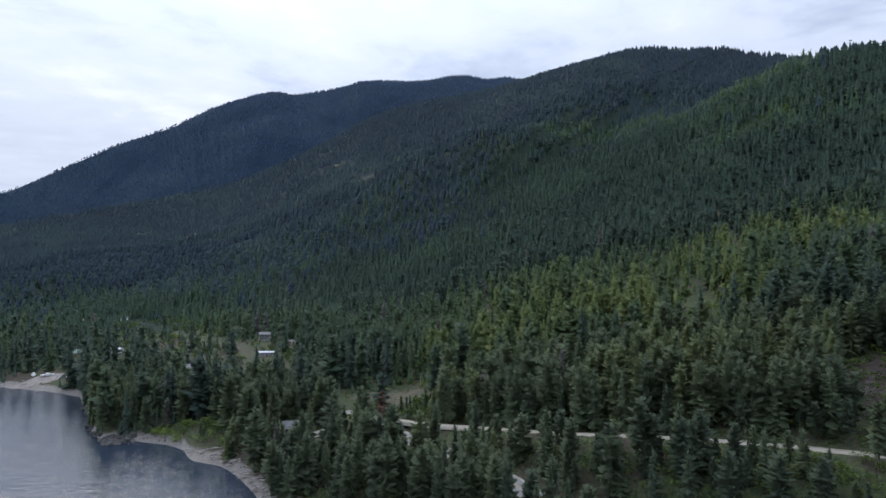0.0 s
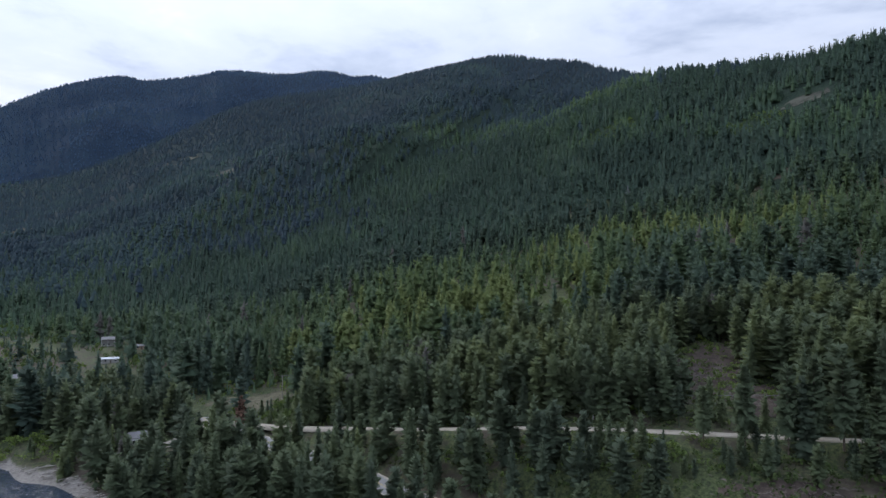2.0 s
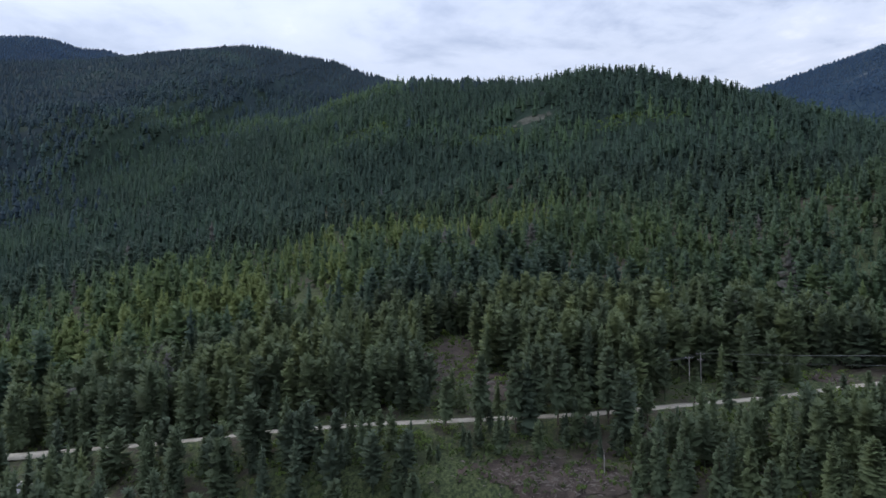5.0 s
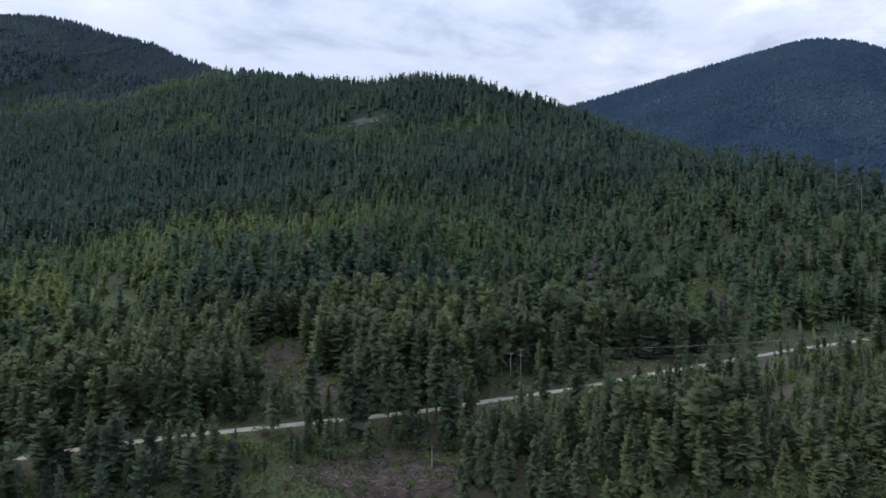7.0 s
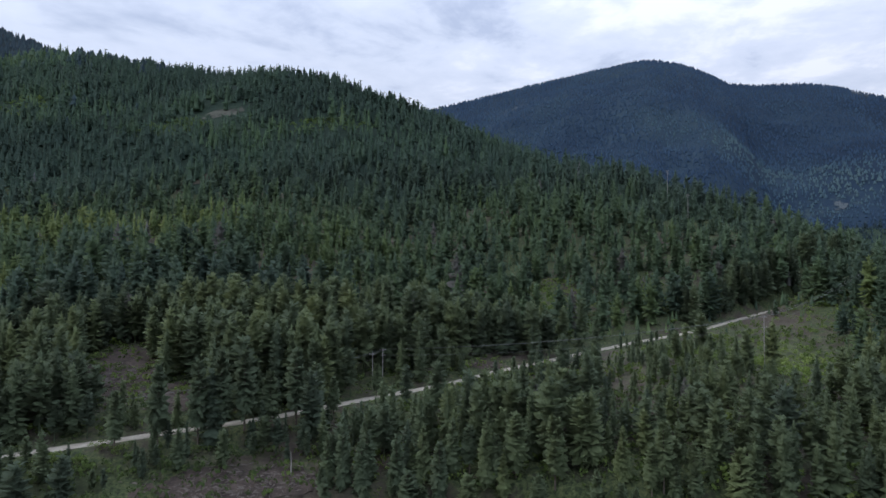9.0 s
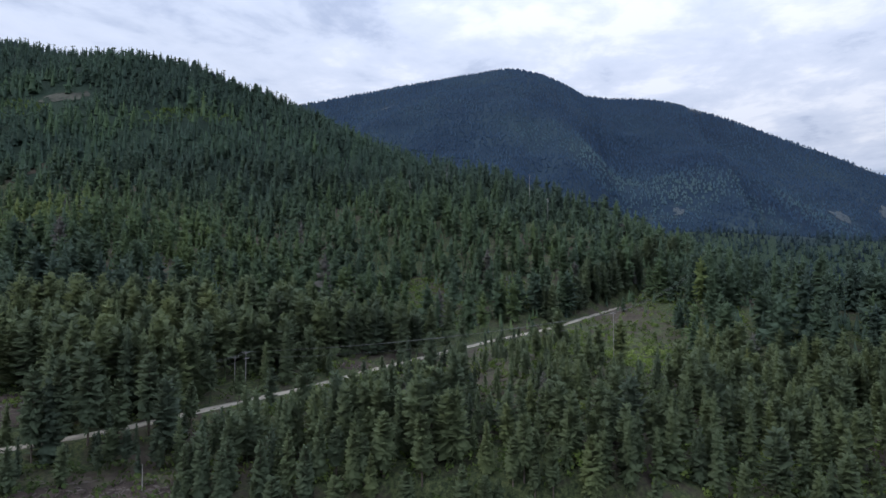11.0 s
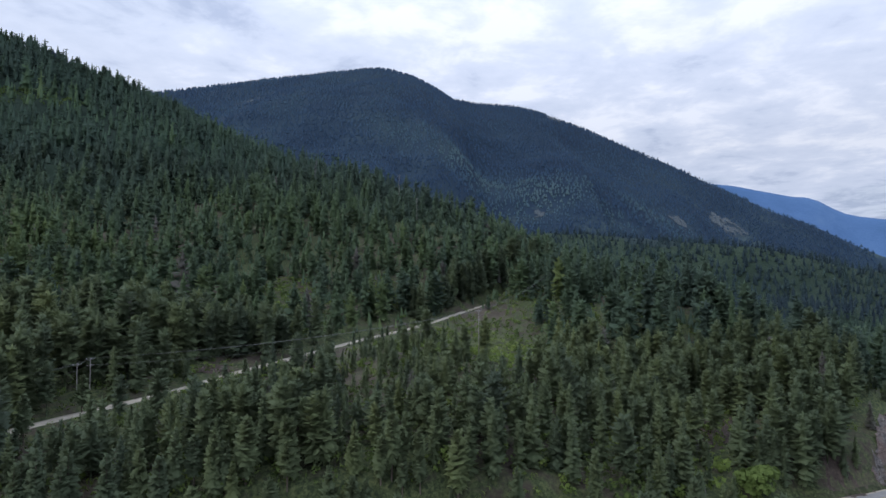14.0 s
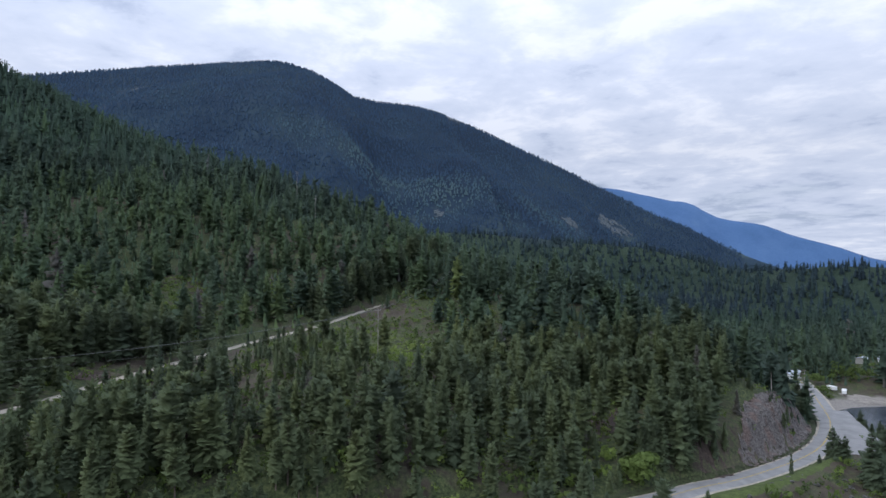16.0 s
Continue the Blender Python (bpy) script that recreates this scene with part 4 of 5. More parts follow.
    me = scatter("forest", LOD2_CLOSE[2:], p[:, 0], p[:, 1], z - 0.5, tall, tall * rs.uniform(0.3, 0.48, len(b)), rs.uniform(0.02, 0.3, len(b)), rs, UPPER_NEEDLES)
    tagged(new("forest", me), "tall dark old trees along the near ridge line", "forest", kind="stuff")


crest_trees()


def young_firs(bearing, distance, along, across, count, seed):
    """A close row of young firs behind the power poles."""
    rs = np.random.RandomState(seed)
    u, w = rs.uniform(-along, along, count), rs.uniform(-across, across, count)
    c, a = spot(bearing, distance), math.radians(bearing)
    x, y = c[0] + u * math.cos(a) + w * math.sin(a), c[1] - u * math.sin(a) + w * math.cos(a)
    tall = rs.triangular(4.0, 6.5, 9.0, count)
    me = scatter("young_firs", LOD1[:3], x, y, height(x, y) - 0.2, tall, tall * rs.uniform(0.45, 0.6, count), rs.uniform(0.15, 0.4, count), rs, NEAR_NEEDLES)
    tagged(new("young_firs", me), "dense thicket of young green firs beside the gravel road", "young firs", kind="stuff")


young_firs(59.6, 262, 15, 5, 60, 66)


def roadside_firs(b0, b1, near, far, low, high, count, seed):
    """Tall firs close along the gravel road, above it or below."""
    rs = np.random.RandomState(seed)
    b = rs.uniform(b0, b1, count)
    d = np.interp(b, [q[0] for q in GRAVEL], [q[1] for q in GRAVEL]) + rs.uniform(near, far, count)
    p = spot(b, d)
    tall = rs.triangular(low, (low + high) / 2, high, count)
    me = scatter("roadside_firs", LOD1, p[:, 0], p[:, 1], height(p[:, 0], p[:, 1]) - 0.3, tall, tall * rs.uniform(0.4, 0.55, count), rs.uniform(0.05, 0.3, count), rs, NEAR_NEEDLES)
    tagged(new("roadside_firs", me), "dark firs standing close along the gravel road", "firs", kind="stuff")


roadside_firs(82, 97, 9, 30, 14, 25, 70, 67)
roadside_firs(20, 52, -22, -8, 7, 14, 26, 68)
roadside_firs(62, 84, -22, -9, 5, 10, 18, 69)

# ---- undergrowth ----
def leaf_material(name, stops):
    m, n = material(name)
    p = here(n)
    tint = n.add("ShaderNodeAttribute", attribute_name="tint").outputs["Fac"]
    fine = n.noise(p, 1.7, 3)
    col = n.ramp(n.math("ADD", n.math("MULTIPLY", tint, 0.7), n.math("MULTIPLY", fine, 0.3)), list(zip((0.15, 0.45, 0.75, 0.9), stops)))
    leafy(n, col, holes=0.42)
    return m


LEAVES = leaf_material("broad_leaves", ((0.066, 0.098, 0.036), (0.114, 0.163, 0.047), (0.160, 0.222, 0.058), (0.195, 0.25, 0.078)))


def clump(leaves, size, seed, flat=0.8):
    """A rounded mass of separate leaf sprays, 1 wide and high, open between."""
    rs = np.random.RandomState(seed)
    v, f = [], []
    lobes = rs.normal(0, 0.22, (5, 3)) * [1, 1, 0.7] + [0, 0, 0.5]
    for i in range(leaves):
        d = rs.normal(0, 1, 3)
        d /= np.linalg.norm(d)
        d[2] = abs(d[2]) * 1.1 - 0.25
        c = lobes[rs.randint(5)] + d * rs.uniform(0.18, 0.30) * [1, 1, flat]
        a = np.cross(d, rs.normal(0, 1, 3))
        a /= np.linalg.norm(a) + 1e-9
        b = np.cross(d, a)
        k, s = len(v), size * rs.uniform(0.6, 1.3)
        v.extend([c - a * s, c + b * s * 0.7 + d * s * 0.3, c + a * s, c - b * s * 0.7 - d * s * 0.2])
        f.extend([(k, k + 1, k + 2), (k, k + 2, k + 3)])
    v = np.array(v)
    v[:, 2] = np.maximum(v[:, 2], 0.0)
    return v, np.array(f)


def undergrowth():
    rs = np.random.RandomState(90)
    g = np.arange(-450, 450, 3.7)
    X, Y = np.meshgrid(g, g)
    x, y = (X + rs.uniform(-1.8, 1.8, X.shape)).ravel(), (Y + rs.uniform(-1.8, 1.8, X.shape)).ravel()
    r, b = np.hypot(x, y), np.degrees(np.arctan2(x, y))
    k = (r > 128) & (r < 430) & (b > -34) & (b < 131)
    x, y, r, b = x[k], y[k], r[k], b[k]
    z = height(x, y)
    chance = np.where(r < 260, 0.75, 0.3) + 0.45 * waves(x, y, 24, 95, 2) + 0.2 * (b > 80) * (r < 300) + 0.3 * (b > 94) * (r < 250)
    for cb, cd, cu, cv, keep in CLEARINGS:
        chance += 0.35 * (inside(x, y, cb, cd, cu, cv) < 1)
    lane = near_line(x, y, GRAVEL_LINE)[0]
    chance += 0.3 * (lane < 10) * (r < np.interp(b, [q[0] for q in GRAVEL], [q[1] for q in GRAVEL]))
    for yard in (( -4.7, 340, 22, 18), (21.6, 424, 11, 26), (127, 300, 24, 40), (-12.3, 278, 13, 11), (126, 335, 14, 34), (121.2, 279, 20, 9), (125.8, 440, 22, 20), (38, 223, 8, 9), (-31, 497, 32, 12)):
        chance[inside(x, y, *yard) < 1] = 0.03
    b = np.degrees(np.arctan2(x, y))
    chance[(b < -14) & (z < 3.4)] = 0.0
    chance[(b > 106) & (near_line(x, y, PAVED_LINE)[0] < 17) & (r < 290)] = 0.02
    k = (z > 1.7) & (rs.rand(len(x)) < chance) & (near_line(x, y, PAVED_LINE)[0] > 7.5) & (near_line(x, y, GRAVEL_LINE)[0] > 4.2)
    x, y, z = x[k], y[k], z[k]
    size = rs.triangular(1.0, 2.0, 4.6, len(x))
    size[(np.hypot(x, y) < 225) & (np.degrees(np.arctan2(x, y)) > 88)] *= 1.3
    size[near_line(x, y, GRAVEL_LINE)[0] < 9] *= 0.55
    hue = 0.4 + 0.35 * waves(x, y, 18, 96, 2) + rs.normal(0, 0.18, len(x))
    for pb, pd, pu, pv in ((90, 332, 40, 32), (89.5, 300, 26, 52), (71, 385, 18, 40), (97, 200, 55, 22), (108, 225, 45, 24), (65, 176, 40, 14), (64, 250, 22, 12), (33, 190, 45, 16), (33, 190, 45, 16)):
        hue += (-0.12 if pb == 33 else 0.22) * (inside(x, y, pb, pd, pu, pv) < 1)
    hue = np.clip(hue, 0, 1)
    me = scatter("shrubs", [clump(18, 0.148, s) for s in range(5)], x, y, z - 0.3, size * rs.uniform(1.0, 1.5, len(x)), size * 1.25, hue, rs, LEAVES)
    tagged(new("shrubs", me), "light green leafy shrubs between the trees and in clearings", "shrubs", kind="stuff")


undergrowth()


def young_stands():
    """Leafy young growth in the lower, open stands."""
    rs = np.random.RandomState(91)
    g = np.arange(-1000, 1000, 5.2)
    X, Y = np.meshgrid(g, g)
    x, y = (X + rs.uniform(-2.5, 2.5, X.shape)).ravel(), (Y + rs.uniform(-2.5, 2.5, X.shape)).ravel()
    k = np.zeros(len(x), bool)
    for yb, yd, yu, yv in LOW_GROWTH[2:-5] + [(124.5, 490, 40, 40), (127.5, 520, 30, 40), (90, 325, 36, 34), (71, 375, 18, 26)]:
        k |= inside(x, y, yb, yd, yu * 1.05, yv * 1.05) < 1
    k &= rs.rand(len(x)) < np.where(x < -90, 0.3, 0.75)
    x, y = x[k], y[k]
    z = height(x, y)
    k = (z > 2) & (near_line(x, y, PAVED_LINE)[0] > 8) & (near_line(x, y, GRAVEL_LINE)[0] > 5)
    for cb, cd, cu, cv, keep in CLEARINGS:
        k &= (inside(x, y, cb, cd, cu, cv) > 1) | (cb > 60) & (cb < 100)
    x, y, z = x[k], y[k], z[k]
    size = rs.triangular(2.0, 4.0, 7.5, len(x)) * np.where(np.degrees(np.arctan2(x, y)) > 60, 0.6, 1.0)
    hue = np.clip(0.12 + 0.3 * waves(x, y, 30, 97, 2) + 0.2 * (x > 150) + rs.normal(0, 0.15, len(x)), 0, 1)
    me = scatter("saplings", [clump(26, 0.15, s + 30) for s in range(5)], x, y, z - 0.3, size * rs.uniform(1.0, 1.5, len(x)), size, hue, rs, LEAVES)
    tagged(new("saplings", me), "young leafy birch and alder growth between the firs", "saplings", kind="stuff")


young_stands()


# ---- things: helpers ----
def part(name, bm, mat, parent, label=""):
    """Link a bmesh as one mesh object under a thing or a part."""
    me = bpy.data.meshes.new(name)
    bm.to_mesh(me)
    bm.free()
    me.materials.append(mat)
    ob = new(name, me)
    ob.parent = parent
    if label:
        tagged(ob, label)
    return ob


def slab(bm, x0, x1, y0, y1, z0, z1, bevel=0.0):
    v = bmesh.ops.create_cube(bm, size=1, matrix=Matrix.Translation(((x0 + x1) / 2, (y0 + y1) / 2, (z0 + z1) / 2)) @ Matrix.Diagonal((x1 - x0, y1 - y0, z1 - z0, 1)))["verts"]
    if bevel:
        bmesh.ops.bevel(bm, geom=list({e for q in v for e in q.link_edges}), offset=bevel, segments=1, affect="EDGES")


def solid(*box, bevel=0.0):
    bm = bmesh.new()
    slab(bm, *box, bevel=bevel)
    return bm


def rod(bm, a, b, ra, rb, n=8):
    a, b = Vector(a), Vector(b)
    m = Matrix.Translation((a + b) / 2) @ (b - a).to_track_quat("Z", "Y").to_matrix().to_4x4()
    bmesh.ops.create_cone(bm, cap_ends=True, segments=n, radius1=ra, radius2=rb, depth=(b - a).length, matrix=m)


def place(bearing, distance, turn=0.0, sink=0.0):
    p = spot(bearing, distance)
    return pose(p[0], p[1], float(height([p[0]], [p[1]])[0]) - sink, 0, 0, turn)


def plain(name, color, rough=0.7, vary=0.15, scale=1.5, metallic=0.0):
    m, n = material(name)
    both = n.math("ADD", n.math("MULTIPLY", n.noise(here(n), scale, 5, 0.65), 0.6), n.math("MULTIPLY", n.noise(here(n), scale * 5, 4), 0.4))
    k = n.ramp(both, [(0.38, 0.0), (0.62, min(1.0, vary * 3.2))])
    dark = tuple(c * (1 - min(0.8, vary * 1.8)) for c in color)
    finish(n, n.mix(k, color, dark), rough, n.noise(here(n), scale * 8, 3), 0.15, 0.02, Metallic=metallic)
    return m


WOOD_GREY = plain("weathered_pole_wood", (0.34, 0.32, 0.30), 0.9, 0.25)
SLASH = plain("weathered_slash", (0.15, 0.13, 0.115), 0.9, 0.3)
DRIFT = plain("bleached_driftwood", (0.46, 0.43, 0.39), 0.9, 0.3)
INSULATOR = plain("porcelain", (0.5, 0.5, 0.5), 0.3, 0.05)
CABLE = plain("aluminium_cable", (0.15, 0.155, 0.155), 0.5, 0.05)
PALE_ROOF = plain("pale_metal_roof", (0.40, 0.45, 0.52), 0.45, 0.12, 0.6)
GREY_ROOF = plain("grey_shingles", (0.22, 0.22, 0.23), 0.9, 0.25, 0.8)
GREEN_ROOF = plain("green_metal_roof", (0.10, 0.22, 0.19), 0.5, 0.15, 0.6)
SIDING = plain("grey_siding", (0.30, 0.30, 0.29), 0.8, 0.15)
WHITE = plain("white_paint", (0.72, 0.73, 0.74), 0.55, 0.10)
TAN = plain("tan_siding", (0.35, 0.27, 0.19), 0.85, 0.2)
PANE = plain("window_glass", (0.03, 0.035, 0.04), 0.08, 0.05)
DOOR = plain("dark_door", (0.10, 0.08, 0.06), 0.6, 0.15)
RUBBER = plain("tyre_rubber", (0.02, 0.02, 0.02), 0.8, 0.1)
YELLOW = plain("yellow_road_paint", (0.50, 0.36, 0.08), 0.7, 0.3, 0.7)
RED_NEEDLES = plain("rust_red_needles", (0.17, 0.10, 0.07), 0.9, 0.4, 0.9)


def rock_material(name, base, stain):
    m, n = material(name)
    p = here(n)
    big, mid, fine = n.noise(p, 0.16, 4), n.noise(p, 0.9, 5, 0.65), n.noise(p, 5.0, 4)
    col = n.ramp(mid, [(0.3, tuple(c * 0.45 for c in base)), (0.5, base), (0.72, tuple(min(1, c * 1.6) for c in base))])
    col = n.mix(n.ramp(big, [(0.50, 0.0), (0.62, 0.8)]), col, stain)
    bent = n.add("ShaderNodeVectorMath", {0: p, 1: n.mix(0.85, n.add("ShaderNodeTexNoise", {"Vector": p, "Scale": 0.5, "Detail": 4.0}).outputs["Color"], (0.0, 0.0, 0.0), "MULTIPLY")}, operation="ADD").outputs[0]
    bent = n.add("ShaderNodeVectorMath", {0: bent, 1: (0.5, 0.5, 1.6)}, operation="MULTIPLY").outputs[0]
    crack = n.add("ShaderNodeTexVoronoi", {"Vector": bent, "Scale": 0.55}, feature="DISTANCE_TO_EDGE").outputs["Distance"]
    col = n.mix(n.ramp(crack, [(0.0, 0.6), (0.05, 0.0)]), col, tuple(c * 0.25 for c in base))
    finish(n, col, 0.92, n.math("ADD", n.math("ADD", mid, crack), n.math("MULTIPLY", fine, 0.4)), 1.0, 0.6)
    return m


CLIFF = rock_material("blasted_rock", (0.122, 0.112, 0.108), (0.145, 0.103, 0.09))
STONE = rock_material("lake_stone", (0.10, 0.098, 0.095), (0.07, 0.075, 0.06))
# haze put into the rock colour as pale blue-grey
HAZY_SCREE = rock_material("hazy_distant_scree", (0.066, 0.083, 0.095), (0.05, 0.068, 0.08))


# ---- power line ----
def power_pole(bearing, distance, tall, turn, arms=((0.6, 2.4),), label="grey weathered wooden power pole with a crossarm"):
    base = tagged(new("power_pole"), label, "power pole", "power poles of the hillside line")
    base.matrix_world = place(bearing, distance, turn)
    bm = bmesh.new()
    rod(bm, (0, 0, -1), (0, 0, tall), 0.19, 0.12, 10)
    part("post", bm, WOOD_GREY, base)
    for drop, span in arms:
        z = tall - drop
        bm = solid(-span / 2, span / 2, 0.10, 0.22, z - 0.07, z + 0.07, bevel=0.015)
        arm = part("crossarm", bm, WOOD_GREY, base)
        for x in (-span / 2 + 0.12, 0.35, span / 2 - 0.12):
            bm = bmesh.new()
            rod(bm, (x, 0.16, z + 0.07), (x, 0.16, z + 0.2), 0.03, 0.03, 6)
            rod(bm, (x, 0.16, z + 0.2), (x, 0.16, z + 0.34), 0.09, 0.05, 8)
            part("insulator", bm, INSULATOR, arm)
        bm = bmesh.new()
        for x in (-0.7, 0.7):
            rod(bm, (x, 0.16, z - 0.05), (0, 0.16, z - 0.65), 0.025, 0.025, 5)
        part("brace", bm, WOOD_GREY, base)
    return base


def tip(pole, tall, x, drop):
    return pole.matrix_world @ Vector((x, 0.16, tall - drop + 0.34))


LINE = [(-2.0, 336, 13.0, 8), (4.3, 309, 13.0, 5), (25.3, 216, 9.0, -20), (55.0, 243, 10.3, -48), (55.9, 246, 10.9, -52), (88.0, 258, 19.0, -62), (95.0, 425, 14.0, -85)]
poles = []
for b, d, tall, turn in LINE:
    two = tall > 13.2 or b == 55.9
    poles.append((power_pole(b, d, tall, turn, ((0.5, 2.6), (4.2 if tall > 18 else 2.6, 2.2)) if two else ((0.5, 2.6),),
                             "grey weathered wooden power pole with two crossarms" if two else "grey weathered wooden power pole with a crossarm"), tall))
for b, d, tall, turn in ((80.8, 590, 31.0, -50), (82.4, 536, 22.0, -52), (123.3, 452, 10.0, -70)):
    power_pole(b, d, tall, turn, ((0.6, 3.0), (2.4, 2.4)), "tall pale power pole standing above the treetops" if tall > 15 else "grey wooden power pole beside the lake road")


def cable(a, b, sag):
    """One hanging wire as a thin four-sided tube."""
    n, r = 14, 0.025
    pts = [a.lerp(b, i / n) - Vector((0, 0, sag * 4 * (i / n) * (1 - i / n))) for i in range(n + 1)]
    side = (b - a).cross(Vector((0, 0, 1))).normalized() * r
    up = Vector((0, 0, r))
    bm = bmesh.new()
    rings = [[bm.verts.new(p + o) for o in (side, up, -side, -up)] for p in pts]
    for q, w in zip(rings[:-1], rings[1:]):
        for k in range(4):
            bm.faces.new((q[k], q[(k + 1) % 4], w[(k + 1) % 4], w[k]))
    me = bpy.data.meshes.new("power_cable")
    bm.to_mesh(me)
    bm.free()
    me.materials.append(CABLE)
    tagged(new("power_cable", me), "thin grey power cable hung between wooden poles", "power cable", "cables of the hillside line")


bpy.context.view_layer.update()
SPANS = ((0, 1), (1, 2), (2, 3), (3, 4), (4, 5), (5, 6))
for i, j in SPANS:
    (p, hp), (q, hq) = poles[i], poles[j]
    for x in (-1.18, 0.35, 1.18):
        a, b = tip(p, hp, x, 0.5), tip(q, hq, x, 0.5)
        cable(a, b, (b - a).length * 0.018)
    if i in (2, 4, 5):
        a, b = tip(p, hp, 0.2, 2.8), tip(q, hq, 0.2, 2.8 if j != 5 else 4.2)
        cable(a, b, (b - a).length * 0.02)


# ---- buildings ----
def house(bearing, distance, turn, size, walls, roof, label, pitch=0.42, name="house", porch=False):
    w, d, h = size
    base = tagged(new(name), label, name.replace("_", " "))
    base.matrix_world = place(bearing, distance, turn, 0.1)
    bm = solid(-w / 2, w / 2, -d / 2, d / 2, -0.8, h)
    rise = d / 2 * pitch
    a = [bm.verts.new((x, y, z)) for x in (-w / 2, w / 2) for y, z in ((-d / 2, h), (d / 2, h), (0, h + rise))]
    bm.faces.new(a[:3]), bm.faces.new(a[3:])
    part("wall", bm, walls, base)
    bm = bmesh.new()
    o, t = 0.5, 0.16
    for s in (-1, 1):
        low, top = h - o * pitch, h + rise
        v = [bm.verts.new((x, y, z)) for x in (-w / 2 - o, w / 2 + o) for y, z in ((s * (d / 2 + o), low), (0, top), (0, top + t), (s * (d / 2 + o), low + t))]
        for q in ((0, 1, 2, 3), (7, 6, 5, 4), (0, 4, 5, 1), (3, 2, 6, 7), (0, 3, 7, 4)):
            bm.faces.new([v[k] for k in q])
    bmesh.ops.recalc_face_normals(bm, faces=bm.faces)
    part("roof", bm, roof, base)
    n = max(2, int(w / 3))
    for s in (-1, 1):
        for i in range(n):
            x = -w / 2 + (i + 0.5) * w / n
            if s < 0 and i == n // 2:
                part("door", solid(x - 0.5, x + 0.5, s * d / 2 - 0.05, s * d / 2 + 0.05, 0, 2.05, bevel=0.01), DOOR, base)
                continue
            win = part("window", solid(x - 0.75, x + 0.75, s * (d / 2 + 0.03) - 0.05, s * (d / 2 + 0.03) + 0.05, 0.95, 2.2, bevel=0.01), WHITE, base, "white window frame")
            part("pane", solid(x - 0.66, x + 0.66, s * (d / 2 + 0.06) - 0.04, s * (d / 2 + 0.06) + 0.04, 1.04, 2.11), PANE, win)
    bm = bmesh.new()
    slab(bm, w * 0.2, w * 0.2 + 0.6, -0.9, -0.3, h, h + rise + 0.7)
    if not porch and w > 8:
        part("chimney", bm, TAN, base)
    else:
        bm.free()
    if porch:
        part("porch_roof", solid(-w / 2 - 0.3, w / 2 + 0.3, -d / 2 - 3.0, -d / 2 + 0.2, h - 0.45, h - 0.3), roof, base)
        for i in range(4):
            x = -w / 2 + 0.2 + i * (w - 0.4) / 3
            part("porch_post", solid(x - 0.09, x + 0.09, -d / 2 - 2.8, -d / 2 - 2.62, -0.8, h - 0.45), WHITE, base)
    return base


house(-12.9, 285, 20, (11, 7, 3.4), SIDING, GREY_ROOF, "grey house with a pale gravel drive among firs by the lake", porch=True)
house(-15.5, 487, 5, (12, 6.5, 2.8), SIDING, PALE_ROOF, "long shed with a pale blue metal roof", 0.2, "shed")
house(-15.3, 562, 10, (14, 8, 5.6), SIDING, GREY_ROOF, "two-storey grey house with white posts above the road", 0.3, porch=True)
house(-13.2, 534, -15, (6, 4, 2.6), TAN, GREY_ROOF, "small tan wooden shed in a dirt yard", 0.4, "shed")
house(-21.3, 454, 30, (10, 8, 3.2), SIDING, GREY_ROOF, "grey-roofed house half hidden by dark trees")
house(-20.6, 462, -20, (6, 5, 2.8), WHITE, PALE_ROOF, "small white cabin with a pale roof", 0.4, "cabin")
house(-29.8, 583, 15, (11, 8, 3.2), TAN, GREEN_ROOF, "cottage with a green metal roof behind the beach", 0.5)
house(-27.0, 556, -10, (7, 5, 3.0), WHITE, PALE_ROOF, "white cabin with a bright metal roof in the trees", 0.35, "cabin")
house(-29.3, 777, 0, (10, 7, 3.5), WHITE, PALE_ROOF, "white house far back in the forest")
house(-26.6, 765, 30, (8, 6, 3.2), WHITE, GREY_ROOF, "white house with a grey roof far back in the forest")
house(122.2, 470, -60, (11, 8, 3.2), WHITE, PALE_ROOF, "white house with a pale roof beside the lake road")
house(122.7, 484, -40, (6, 5, 2.8), WHITE, PALE_ROOF, "small white cabin with a pale roof", 0.4, "cabin")
house(127.1, 537, -50, (10, 6, 3.0), SIDING, PALE_ROOF, "grey cottage with a pale metal roof above the cove", 0.35)
house(128.4, 540, -30, (8, 6, 3.0), WHITE, PALE_ROOF, "white cottage with a pale roof above the cove", 0.35)


def trailer(bearing, distance, turn, long=7.0):
    base = tagged(new("camper_trailer"), "white camper trailer parked on grass by the cove", "camper trailer", "campers by the cove")
    base.matrix_world = place(bearing, distance, turn)
    bm = solid(-long / 2, long / 2, -1.2, 1.2, 0.55, 2.9, bevel=0.28)
    body = part("body", bm, WHITE, base)
    for x in (-long * 0.3, 0.4, long * 0.32):
        part("window", solid(x - 0.45, x + 0.45, -1.23, -1.19, 1.6, 2.2), PANE, body)
    part("door", solid(-0.85, -0.2, -1.235, -1.19, 0.7, 2.4), SIDING, body)
    part("stripe", solid(-long / 2 + 0.4, long / 2 - 0.4, -1.22, -1.195, 1.15, 1.3), SIDING, body)
    for x in (-0.4, 0.5):
        for y in (-1.05, 1.05):
            bm = bmesh.new()
            rod(bm, (x, y - 0.12, 0.34), (x, y + 0.12, 0.34), 0.34, 0.34, 14)
            part("wheel", bm, RUBBER, base)
    bm = bmesh.new()
    rod(bm, (long / 2 - 0.2, 0, 0.5), (long / 2 + 1.1, 0, 0.45), 0.06, 0.06, 6)
    part("hitch", bm, DOOR, base)
    part("awning", solid(-long * 0.35, long * 0.35, -1.45, -1.2, 2.62, 2.76, bevel=0.05), PALE_ROOF, base)


